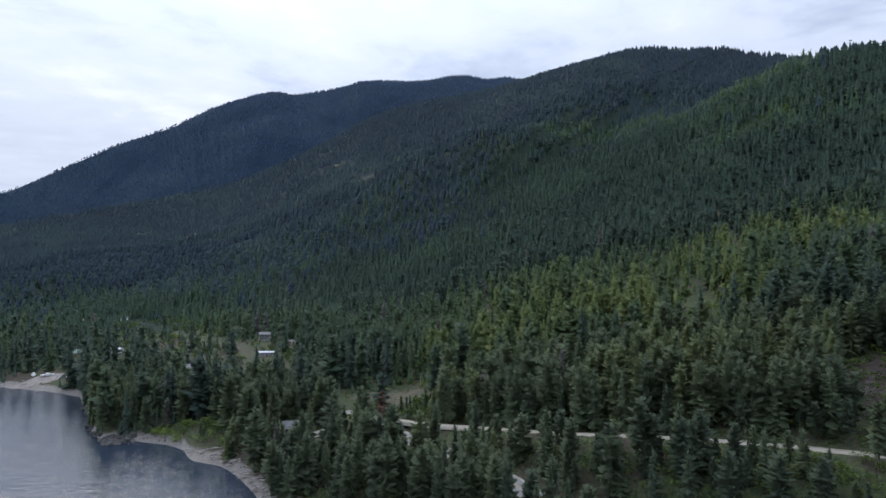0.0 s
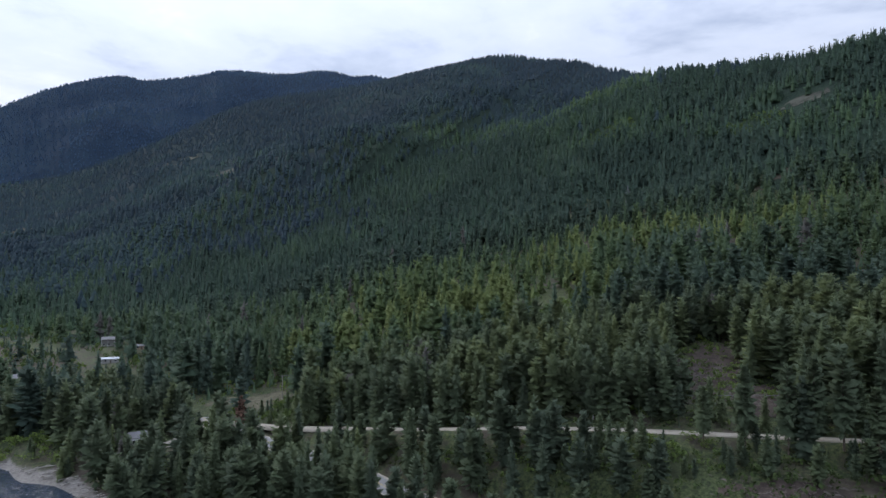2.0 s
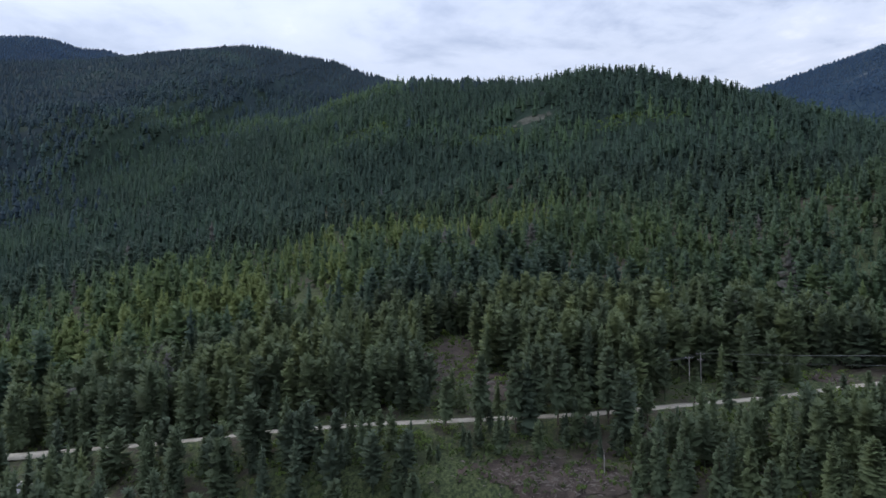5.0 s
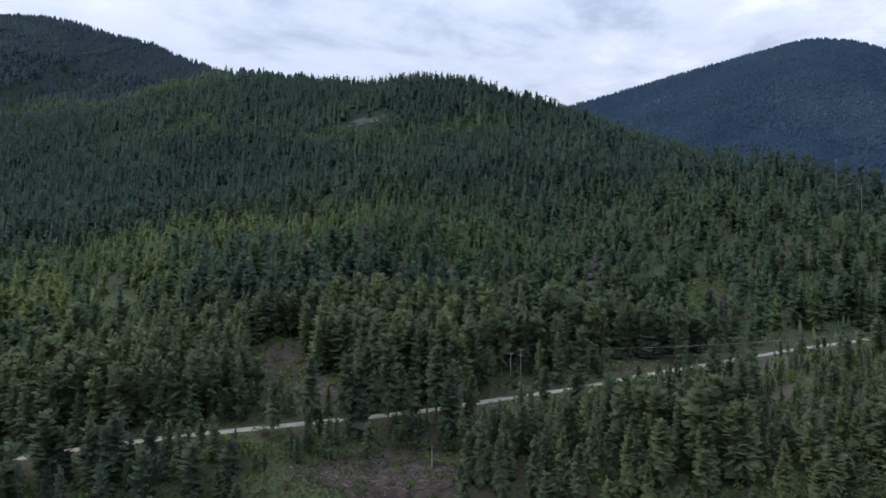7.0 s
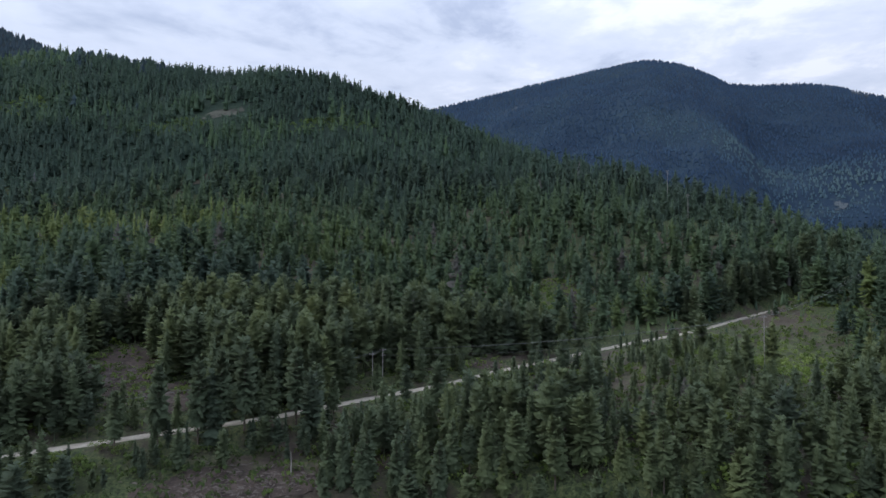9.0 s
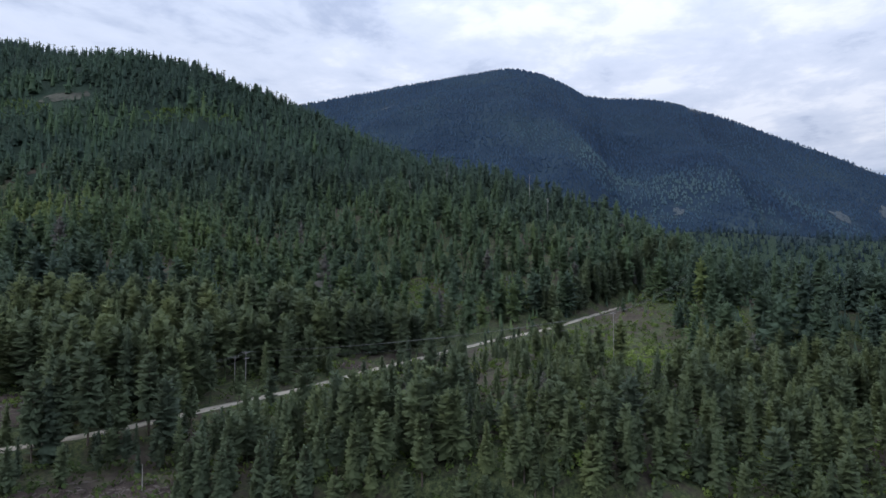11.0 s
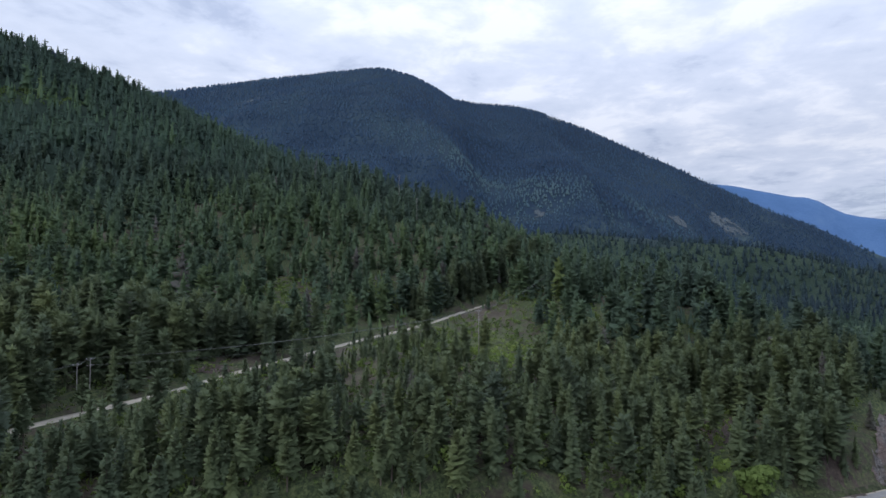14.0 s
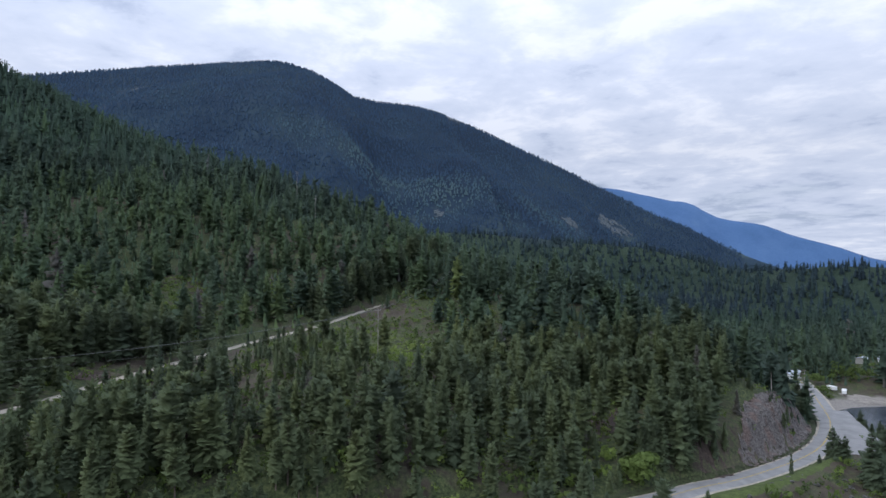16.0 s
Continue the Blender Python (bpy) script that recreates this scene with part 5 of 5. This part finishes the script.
trailer(125.9, 446, -35)
trailer(125.1, 452, 15, 6.0)


def boat(bearing, distance, turn, long=8.0):
    base = tagged(new("motor_boat"), "white motor boat drawn up on the gravel beach", "boat")
    base.matrix_world = place(bearing, distance, turn)
    bm = bmesh.new()
    rows = []
    for i in range(9):
        t = i / 8
        half = 1.25 * (1 - max(0, t - 0.35) ** 2 / 0.42 * 0.98)
        rows.append([bm.verts.new((-long / 2 + t * long, y * half, z)) for y, z in ((-1, 1.3 + 0.3 * t), (-0.8, 0.55), (0, 0.15 + 0.5 * t**4), (0.8, 0.55), (1, 1.3 + 0.3 * t))])
    for p, q in zip(rows[:-1], rows[1:]):
        for k in range(4):
            bm.faces.new((p[k], p[k + 1], q[k + 1], q[k]))
        bm.faces.new((p[4], p[0], q[0], q[4]))
    bm.faces.new(rows[0])
    bmesh.ops.recalc_face_normals(bm, faces=bm.faces)
    part("hull", bm, WHITE, base)
    part("cabin", solid(-1.2, 1.2, -0.8, 0.8, 1.35, 2.3, bevel=0.2), WHITE, base)
    part("windscreen", solid(1.15, 1.24, -0.7, 0.7, 1.6, 2.15), PANE, base)


boat(-31.7, 500, 35)
boat(-32.6, 508, 120, 5.0)

drive = tagged(new("driveway", strip_mesh("driveway", polyline([(-8.2, 300, 7.2), (-9.6, 288, 6.7), (-11.0, 280, 6.3), (-11.9, 273, 6.2)], 2.0), 3.0, 0.1, wobble=0.1)), "pale gravel driveway to the grey house", "driveway", kind="structure")
drive.data.materials.append(GRAVEL_MAT)


# ---- road paint ----
def line_mesh(line, offset, half, lift):
    d = np.gradient(line[:, :2], axis=0)
    d /= np.linalg.norm(d, axis=1)[:, None]
    side = np.column_stack([d[:, 1], -d[:, 0]])
    v = []
    for p, s in zip(line, side):
        for o in (offset - half, offset + half):
            v.append((p[0] + s[0] * o, p[1] + s[1] * o, p[2] + lift - abs(o) * 0.0163))
    me = bpy.data.meshes.new("centre_line")
    me.from_pydata(v, [], [(2 * i, 2 * i + 1, 2 * i + 3, 2 * i + 2) for i in range(len(line) - 1)])
    return me


for off in (-0.17, 0.17):
    paint = new("centre_line", line_mesh(PAVED_LINE, off, 0.09, 0.205))
    paint.data.materials.append(YELLOW)
    paint.parent = road
    tagged(paint, "faded yellow centre line")


# ---- rock cut above the bend ----
def rock_face():
    """A blasted rock slope along the inside of the bend: fractured blocks."""
    rs = np.random.RandomState(5)
    line = polyline([(119.3, 251, 6.0), (120.4, 260, 6.0), (121.9, 276, 6.0), (123.0, 293, 6.0), (123.6, 312, 6.0), (123.7, 330, 6.0)], 1.3)
    n, rows = len(line), 15
    d = np.gradient(line[:, :2], axis=0)
    d /= np.linalg.norm(d, axis=1)[:, None]
    back = np.column_stack([-d[:, 1], d[:, 0]])
    if (back[n // 2] * line[n // 2, :2]).sum() < 0:
        back = -back
    v = []
    for i in range(n):
        t = i / (n - 1)
        grow = min(1.0, 0.25 + t / 0.4)
        tall = 14.5 * grow * math.sin(math.pi * min(1, max(0, t * 0.9 + 0.06))) ** 0.9 * (0.88 + 0.12 * math.sin(i * 0.9))
        for k in range(rows):
            u = k / (rows - 1)
            x, y = line[i, 0] + back[i, 0] * (u**1.1) * 14 * grow, line[i, 1] + back[i, 1] * (u**1.1) * 14 * grow
            j = 0.9 * (k > 0)
            step = 0.55 * ((k * 7 + i * 3) % 5 - 2) / 2
            v.append((x + rs.uniform(-j, j) - back[i, 0] * step, y + rs.uniform(-j, j) - back[i, 1] * step, 5.6 + u * tall + rs.uniform(-0.45, 0.45) * (k > 0)))
    v = np.array(v)
    v[:, 2] = np.maximum(v[:, 2], height(v[:, 0], v[:, 1]) + 0.5 + rs.uniform(-0.5, 0.6, len(v)))
    v = v.tolist()
    f = []
    for i in range(n - 1):
        for k in range(rows - 1):
            a, b, c, e = i * rows + k, (i + 1) * rows + k, (i + 1) * rows + k + 1, i * rows + k + 1
            f += [(a, b, c), (a, c, e)] if (i + k) % 2 else [(a, b, e), (b, c, e)]
    me = bpy.data.meshes.new("rock_face")
    me.from_pydata(v, [], f)
    me.materials.append(CLIFF)
    tagged(new("rock_face", me), "fractured grey and rust-stained rock cut above the road bend", "rock face", kind="structure")
    return line, back


CUT_LINE, CUT_BACK = rock_face()


def boulder_mesh(seed, mat):
    rs = np.random.RandomState(seed)
    bm = bmesh.new()
    bmesh.ops.create_icosphere(bm, subdivisions=2, radius=0.5)
    planes = [(Vector(rs.normal(0, 1, 3)).normalized(), rs.uniform(0.26, 0.42)) for _ in range(7)]
    for q in bm.verts:
        for nrm, off in planes:
            over = q.co.dot(nrm) - off
            if over > 0:
                q.co -= nrm * over
        q.co += Vector(rs.normal(0, 0.012, 3))
    me = bpy.data.meshes.new("boulder")
    bm.to_mesh(me)
    bm.free()
    me.materials.append(mat)
    return me


BOULDERS = [boulder_mesh(s, STONE) for s in range(5)]
BLOCKS = [boulder_mesh(s + 20, CLIFF) for s in range(4)]
rs = np.random.RandomState(8)


def strew(meshes, b0, b1, past0, past1, count, lo, hi, label, group, name="boulder", flat=0.75):
    for _ in range(count):
        b = rs.uniform(b0, b1)
        d = np.interp(b, [q[0] for q in SHORE], [q[1] for q in SHORE]) + rs.uniform(past0, past1)
        s = rs.uniform(lo, hi)
        ob = tagged(new(name, meshes[rs.randint(len(meshes))]), label, name.replace("_", " "), group)
        ob.matrix_world = place(b, d, rs.uniform(0, 360), -s * 0.12) @ Matrix.Diagonal((s * rs.uniform(0.8, 1.5), s, s * flat, 1))


strew(BOULDERS, -29.25, -25.6, -4, 7, 75, 1.2, 4.2, "dark grey angular boulder at the water's edge", "boulders of the headland")
strew(BOULDERS, 118.5, 128.5, 8, 34, 55, 0.7, 2.2, "grey boulder on the bank below the road", "stones below the road")
strew(BOULDERS, -25, -14, 2, 14, 40, 0.4, 1.1, "rounded grey stone on the beach", "stones on the beach", "stone")
for i in range(34):
    k = rs.randint(2, len(CUT_LINE) - 2)
    s = rs.uniform(0.4, 1.3)
    p = CUT_LINE[k] - np.append(CUT_BACK[k], 0) * rs.uniform(0.0, 1.6)
    ob = tagged(new("stone", BLOCKS[rs.randint(4)]), "broken stone fallen at the foot of the rock cut", "stone", "stones under the rock cut")
    ob.matrix_world = pose(p[0], p[1], float(height([p[0]], [p[1]])[0]) + s * 0.15, 0, 0, rs.uniform(0, 360)) @ Matrix.Diagonal((s * 1.3, s, s * 0.8, 1))


def log_mesh(seed):
    r = np.random.RandomState(seed)
    bm = bmesh.new()
    pts = [Vector((x, r.uniform(-0.02, 0.02), r.uniform(-0.01, 0.01))) for x in (-0.5, -0.2, 0.15, 0.5)]
    for i in range(3):
        rod(bm, pts[i], pts[i + 1], 0.036 - 0.006 * i, 0.030 - 0.006 * i, 7)
    for _ in range(2):
        x, a = r.uniform(-0.3, 0.4), r.uniform(0, 6.28)
        rod(bm, (x, 0, 0), (x + 0.06, math.cos(a) * 0.09, math.sin(a) * 0.09), 0.010, 0.004, 5)
    me = bpy.data.meshes.new("driftwood_log")
    bm.to_mesh(me)
    bm.free()
    me.materials.append(DRIFT)
    return me


LOGS = [log_mesh(s) for s in range(5)]


def driftwood(b0, b1, p0, p1, count):
    for _ in range(count):
        b = rs.uniform(b0, b1)
        d = np.interp(b, [q[0] for q in SHORE], [q[1] for q in SHORE]) + rs.uniform(p0, p1)
        s = rs.uniform(2.0, 7.5)
        ob = tagged(new("driftwood_log", LOGS[rs.randint(5)]), "bleached grey driftwood log lying on the beach", "driftwood", "driftwood on the beaches")
        ob.matrix_world = place(b, d, rs.normal(-b + 20, 30), -0.12) @ Matrix.Diagonal((s, max(s * 0.8, 3.5), max(s * 0.8, 3.5), 1))


driftwood(-19.5, -13.2, 5, 17, 130)
driftwood(-25, -19.5, 5, 12, 18)
driftwood(-35, -30, 4, 16, 26)


def log_boom():
    """Long logs afloat end to end off the far beach."""
    for i, (b, d, turn) in enumerate(((-31.9, 474, 20), (-30.9, 466, 26), (-29.9, 459, 22))):
        p = spot(b, d)
        ob = tagged(new("floating_log", LOGS[i]), "dark wet log floating off the gravel beach", "floating log", "log boom off the beach")
        ob.matrix_world = pose(p[0], p[1], 0.12, 0, 0, turn) @ Matrix.Diagonal((10.0, 9.0, 7.0, 1))


log_boom()


# ---- trees and bushes standing apart ----
def lone_tree(bearing, distance, tall, kind, shade, label, spread=1.0, bare=0.0, mat=None):
    (v, f), _, s = next(q for q in LOD0 if q[1] is kind)
    v = np.array(v) * [0.48, 0.48, 1.0]
    if bare:
        f = f[np.random.RandomState(int(distance)).rand(len(f)) > bare]
    name = "pine_tree" if kind is pine else "spruce_tree"
    tree = tagged(new(name), label, name.replace("_", " "))
    tree.matrix_world = place(bearing, distance, bearing * 37 % 360, 0.2) @ Matrix.Diagonal((tall * spread, tall * spread, tall, 1))
    for part_name, data in (("trunk", mesh_of("trunk", *stem(seed=int(distance)), BARK)), ("crown", mesh_of("crown", v, f, mat or NEAR_NEEDLES, shade, crown_side(v)))):
        new(part_name, data).parent = tree
    return tree


for b, d, h in ((125.1, 268, 12.5), (125.45, 262, 9.0), (125.9, 263, 9.5), (124.2, 259, 4.0), (127.6, 250, 19.0), (128.4, 262, 17.0), (128.9, 246, 15.0), (126.9, 354, 11.0), (127.2, 346, 8.0),
                (127.6, 341, 7.0), (128.1, 338, 9.0), (128.3, 330, 8.0), (123.0, 352, 13.0), (122.8, 340, 15.0), (123.25, 362, 11.0)):
    lone_tree(b, d, h, fir, 0.10, "dark green spruce standing beside the lake road", 1.15)
for b, d, h, spread in ((34.2, 197, 17.5, 0.8), (37.3, 197, 25, 0.7), (40.4, 198, 25.5, 0.65), (42.2, 200, 27, 0.7), (44.1, 202, 25.5, 0.8),
                        (46.2, 203, 19, 0.9), (48.4, 206, 24.5, 0.8), (50.1, 209, 19, 0.9), (51.6, 211, 14, 0.9)):
    lone_tree(b, d, h, pine, 0.16 if h > 20 else 0.24, "tall dark pine rising beside the gravel road" if h > 20 else "dark green pine below the gravel road", spread)
lone_tree(55.4, 229, 12.5, pine, 0.3, "dark green pine in front of the power poles", 1.0)
lone_tree(122.3, 243, 9.0, fir, 0.2, "thin young spruce on the grass beside the road", 0.45, 0.3)
lone_tree(-5.4, 292, 15.0, fir, 0.5, "dead fir with rust-red needles beside the gravel road", 1.0, 0.25, RED_NEEDLES)
for b, d, h in ((59.3, 345, 17.0), (69.5, 205, 14.0), (70.8, 203, 13.0), (82, 206, 15.0), (101, 214, 14.0), (106, 226, 15.0), (99.6, 238, 16.0)):
    lone_tree(b, d, h, fir, 1.0, "bare grey dead fir with broken branches", 0.9, 0.6)


def snag(bearing, distance, tall):
    base = tagged(new("snag"), "bare pale dead trunk standing on the slope", "dead trunk", "bare trunks on the slope")
    base.matrix_world = place(bearing, distance)
    bm = bmesh.new()
    rod(bm, (0, 0, -0.5), (0.1, 0, tall * 0.5), 0.20, 0.14, 8)
    rod(bm, (0.1, 0, tall * 0.5), (0.05, 0.1, tall), 0.14, 0.05, 7)
    part("trunk", bm, WOOD_GREY, base)
    bm = bmesh.new()
    rod(bm, (0.1, 0, tall * 0.6), (0.8, 0.2, tall * 0.66), 0.05, 0.02, 5)
    part("stub", bm, WOOD_GREY, base)


for b, d, h in ((48.0, 181, 7.0), (59.2, 348, 20.0), (116.5, 262, 6.0), (121.0, 318, 9.0), (107, 205, 5.0)):
    snag(b, d, h)


def broadleaf(bearing, distance, tall, wide, shade, label, leaves=420, name="broadleaf_tree", group="by the shore"):
    tree = tagged(new(name), label, name.replace("_", " "), (f"leafy bushes {group}" if name == "bush" else ""))
    tree.matrix_world = place(bearing, distance, bearing * 53 % 360, 0.2)
    bm = bmesh.new()
    rod(bm, (0, 0, -0.3), (0, 0, tall * 0.45), tall * 0.03, tall * 0.018, 8)
    for k in range(5):
        a = k * 1.26
        rod(bm, (0, 0, tall * (0.2 + 0.05 * k)), (math.cos(a) * wide * 0.3, math.sin(a) * wide * 0.3, tall * (0.5 + 0.06 * k)), tall * 0.012, tall * 0.004, 5)
    part("trunk", bm, BARK, tree)
    v, f = joined(*(clump(leaves // 3, 0.075, int(distance) + s) for s in range(3)))
    new("crown", mesh_of("crown", v * [wide, wide, tall], f, LEAVES, shade)).parent = tree


broadleaf(110.8, 214, 11.0, 13.0, 0.45, "round bright green broadleaf tree above the road", 900)
for b, d, h, w, shade in ((-22.5, 303, 4.0, 5.5, 0.95), (-23.4, 311, 5.5, 7.0, 0.8), (-24.0, 316, 5.0, 7.0, 0.7), (-21.6, 307, 5.0, 6.0, 0.7), (-20.3, 303, 5.0, 6.0, 0.6), (-19.4, 296, 4.5, 6.0, 0.75)):
    broadleaf(b, d, h, w, shade, "yellow-green leafy bush behind the beach", 240, "bush")
rb = np.random.RandomState(44)
for i in range(20):
    h = rb.uniform(0.9, 2.4)
    broadleaf(rb.uniform(32.4, 37.4), rb.uniform(238, 284), h, h * rb.uniform(1.2, 1.9), rb.uniform(0.1, 0.55), "low green brush on the bare reddish slope", 120, "bush", "on the bare slope")
for i in range(22):
    b = rb.uniform(25.5, 34.5) if i < 15 else rb.uniform(62, 68)
    d = float(np.interp(b, [q[0] for q in GRAVEL], [q[1] for q in GRAVEL])) - rb.uniform(5.5, 11)
    h = rb.uniform(1.6, 3.2)
    broadleaf(b, d, h, h * rb.uniform(1.2, 1.7), rb.uniform(0.45, 0.85), "bright green leafy bush beside the gravel road", 180, "bush", "along the gravel road")
for b, d, h, w in ((124.6, 440, 6, 8), (124.9, 430, 4, 5), (126.6, 470, 9, 10), (127.4, 476, 8, 9), (124.0, 455, 9, 10), (125.5, 470, 10, 11), (128.3, 500, 9, 10)):
    broadleaf(b, d, h, w, 0.3, "dark green broadleaf tree beside the cove", 300)


# ---- pale scree and a logging road scar on the mountain across the valley ----
def scree(b0, b1, d0, d1, seed, label):
    rr = np.random.RandomState(seed)
    B, R = np.meshgrid(np.linspace(b0, b1, 26), np.linspace(d0, d1, 22))
    p = spot(B.ravel(), R.ravel())
    z = ridge(p[:, 0], p[:, 1], CREST_EAST, 1900, -14.0, seed=13) + 3.0
    u, w = (B - b0) / (b1 - b0) * 2 - 1, (R - d0) / (d1 - d0) * 2 - 1
    keep = (u**2 + w**2 + waves(p[:, 0], p[:, 1], 30, seed, 3).reshape(B.shape) * 1.4) < 0.3
    f = [(i * 26 + j, i * 26 + j + 1, (i + 1) * 26 + j + 1, (i + 1) * 26 + j) for i in range(21) for j in range(25) if keep[i, j]]
    me = bpy.data.meshes.new("scree")
    me.from_pydata(np.column_stack([p, z]).tolist(), [], f)
    me.materials.append(HAZY_SCREE)
    tagged(new("scree", me), label, "scree", kind="structure")


def meadow(bearing, distance, along, across, seed, mat, label):
    """An open grassy patch that lies on the slope, ragged at its edge."""
    n = 40
    U, W = np.meshgrid(np.linspace(-1, 1, n), np.linspace(-1, 1, n))
    c, a = spot(bearing, distance), math.radians(bearing)
    x = c[0] + U * along * math.cos(a) + W * across * math.sin(a)
    y = c[1] - U * along * math.sin(a) + W * across * math.cos(a)
    z = height(x, y) + (0.25 if distance < 700 else 0.8)
    keep = U**2 + W**2 + waves(x, y, along * 0.3, seed, 3) * 0.55 < 0.75
    f = [(i * n + j, i * n + j + 1, (i + 1) * n + j + 1, (i + 1) * n + j) for i in range(n - 1) for j in range(n - 1) if keep[i, j]]
    me = bpy.data.meshes.new("meadow")
    me.from_pydata(np.column_stack([x.ravel(), y.ravel(), z]).tolist(), [], [q[::-1] for q in f])
    me.materials.append(mat)
    tagged(new("meadow", me), label, "meadow", kind="structure")


DRY_GRASS = plain("dry_grass", (0.135, 0.125, 0.08), 0.95, 0.35, 0.25)
GREEN_GRASS = plain("rough_grass", (0.050, 0.064, 0.027), 0.95, 0.4, 0.3)
SCRUB = plain("tall_green_grass", (0.088, 0.108, 0.042), 0.95, 0.45, 0.3)
LAWN = plain("mown_grass", (0.082, 0.113, 0.032), 0.95, 0.3, 0.4)
BARE_SOIL = plain("red_brown_soil", (0.080, 0.061, 0.051), 0.95, 0.4, 0.35)
meadow(-4.7, 340, 22, 17, 1, DRY_GRASS, "open field of dry pale grass beside the road")
meadow(22, 422, 10, 34, 2, SCRUB, "small clearing of dry grass in the forest")
meadow(89.5, 300, 21, 48, 3, SCRUB, "grassy clearing under the power line")
meadow(30.2, 190, 15, 8, 4, GREEN_GRASS, "green verge below the gravel road")
FAR_GRASS = plain("far_dry_grass", (0.085, 0.088, 0.068), 0.95, 0.4, 0.05)
meadow(42, 837, 26, 12, 5, FAR_GRASS, "pale logged opening high on the slope")
meadow(-3.6, 1526, 24, 18, 6, FAR_GRASS, "pale logged opening on the far slope")
for b, d, u, w in ((-6.3, 1720, 52, 22), (-10.3, 1980, 52, 28), (-22, 1805, 40, 30), (-26, 2100, 50, 36)):
    meadow(b, d, u, w, int(d), FAR_GRASS, "thin grassy logged opening on the far slope")
meadow(43.5, 178, 26, 9, 9, BARE_SOIL, "bare red-brown slope of logged ground")
meadow(108, 246, 9, 12, 10, BARE_SOIL, "bare red-brown slide between the trees")
meadow(116.6, 240, 8, 6, 16, BARE_SOIL, "bare brown bank beside the rock cut")
meadow(34.8, 257, 12, 29, 17, BARE_SOIL, "bare reddish brush-covered slope above the gravel road")
meadow(64.8, 268, 9, 5, 19, BARE_SOIL, "bare brown bank above the gravel road")
meadow(39, 230, 11, 12, 11, BARE_SOIL, "bare red soil bank above the gravel road")
SAND = plain("pale_beach_gravel", (0.30, 0.275, 0.245), 0.95, 0.3, 0.4)
meadow(-31.6, 496, 30, 10, 15, SAND, "pale gravel beach around the drawn-up boats")
meadow(127.6, 443, 16, 9, 18, SAND, "pale gravel beach at the head of the cove")
meadow(-28.4, 448, 8, 14, 14, GREEN_GRASS, "green lawn behind the far beach")
BEND = PAVED_LINE[(np.degrees(np.arctan2(PAVED_LINE[:, 0], PAVED_LINE[:, 1])) > 104) & (np.hypot(PAVED_LINE[:, 0], PAVED_LINE[:, 1]) < 400)]
EARLY = BEND[np.hypot(BEND[:, 0], BEND[:, 1]) < 278]
side = 1 if np.dot(np.array([np.gradient(BEND[:, 1])[3], -np.gradient(BEND[:, 0])[3]]), BEND[3, :2]) < 0 else -1
for stretch, n0, n1, label in ((EARLY, 5.2 * side, 15.0 * side, "mown green grass verge on the lake side of the bend"), (BEND, -5.2 * side, -8.2 * side, "green grass strip between the road and the rock cut")):
    grass = tagged(new("verge", verge_mesh(stretch, n0, n1, 0.6)), label, "grass verge", kind="structure")
    grass.data.materials.append(LAWN if stretch is EARLY else GREEN_GRASS)


# the first patch stands for a thin logging road cut
for b0, b1, d0, d1, seed in ((66.6, 69.4, 2850, 2960, 1), (104.2, 105.8, 2690, 2780, 4), (107.3, 110.6, 3000, 3180, 5), (92.5, 94.0, 2180, 2240, 6), (93.8, 95.4, 3250, 3345, 7)):
    scree(b0, b1, d0, d1, seed, "pale bare scar on the forested mountainside")


# ---- slash on the logged slope ----
def logging_debris():
    rr = np.random.RandomState(66)
    stick = np.array([(-0.5, -0.03, 0), (0.5, -0.02, 0), (0.5, 0.02, 0), (-0.5, 0.03, 0), (0, 0, 0.06)])
    sticks = [(stick, np.array([(0, 1, 4), (1, 2, 4), (2, 3, 4), (3, 0, 4)]))]
    x, y = [], []
    for b, d, u, w, k in ((43, 178, 27, 11, 420), (37, 230, 11, 11, 120), (108, 246, 9, 11, 90), (34, 250, 14, 16, 160), (66, 268, 14, 5, 60)):
        c, a = spot(b, d), math.radians(b)
        q, v = rr.normal(0, 0.45, k) * u, rr.normal(0, 0.45, k) * w
        x.append(c[0] + q * math.cos(a) + v * math.sin(a))
        y.append(c[1] - q * math.sin(a) + v * math.cos(a))
    x, y = np.concatenate(x), np.concatenate(y)
    ok = near_line(x, y, GRAVEL_LINE)[0] > 4
    x, y = x[ok], y[ok]
    size = rr.triangular(0.6, 1.2, 4.0, len(x))
    me = scatter("logging_debris", sticks, x, y, height(x, y) + 0.25, size * 3.0, size * 0.9, np.zeros(len(x)), rr, SLASH)
    tagged(new("logging_debris", me), "grey broken branches and stumps left on logged ground", "logging debris", kind="stuff")


logging_debris()
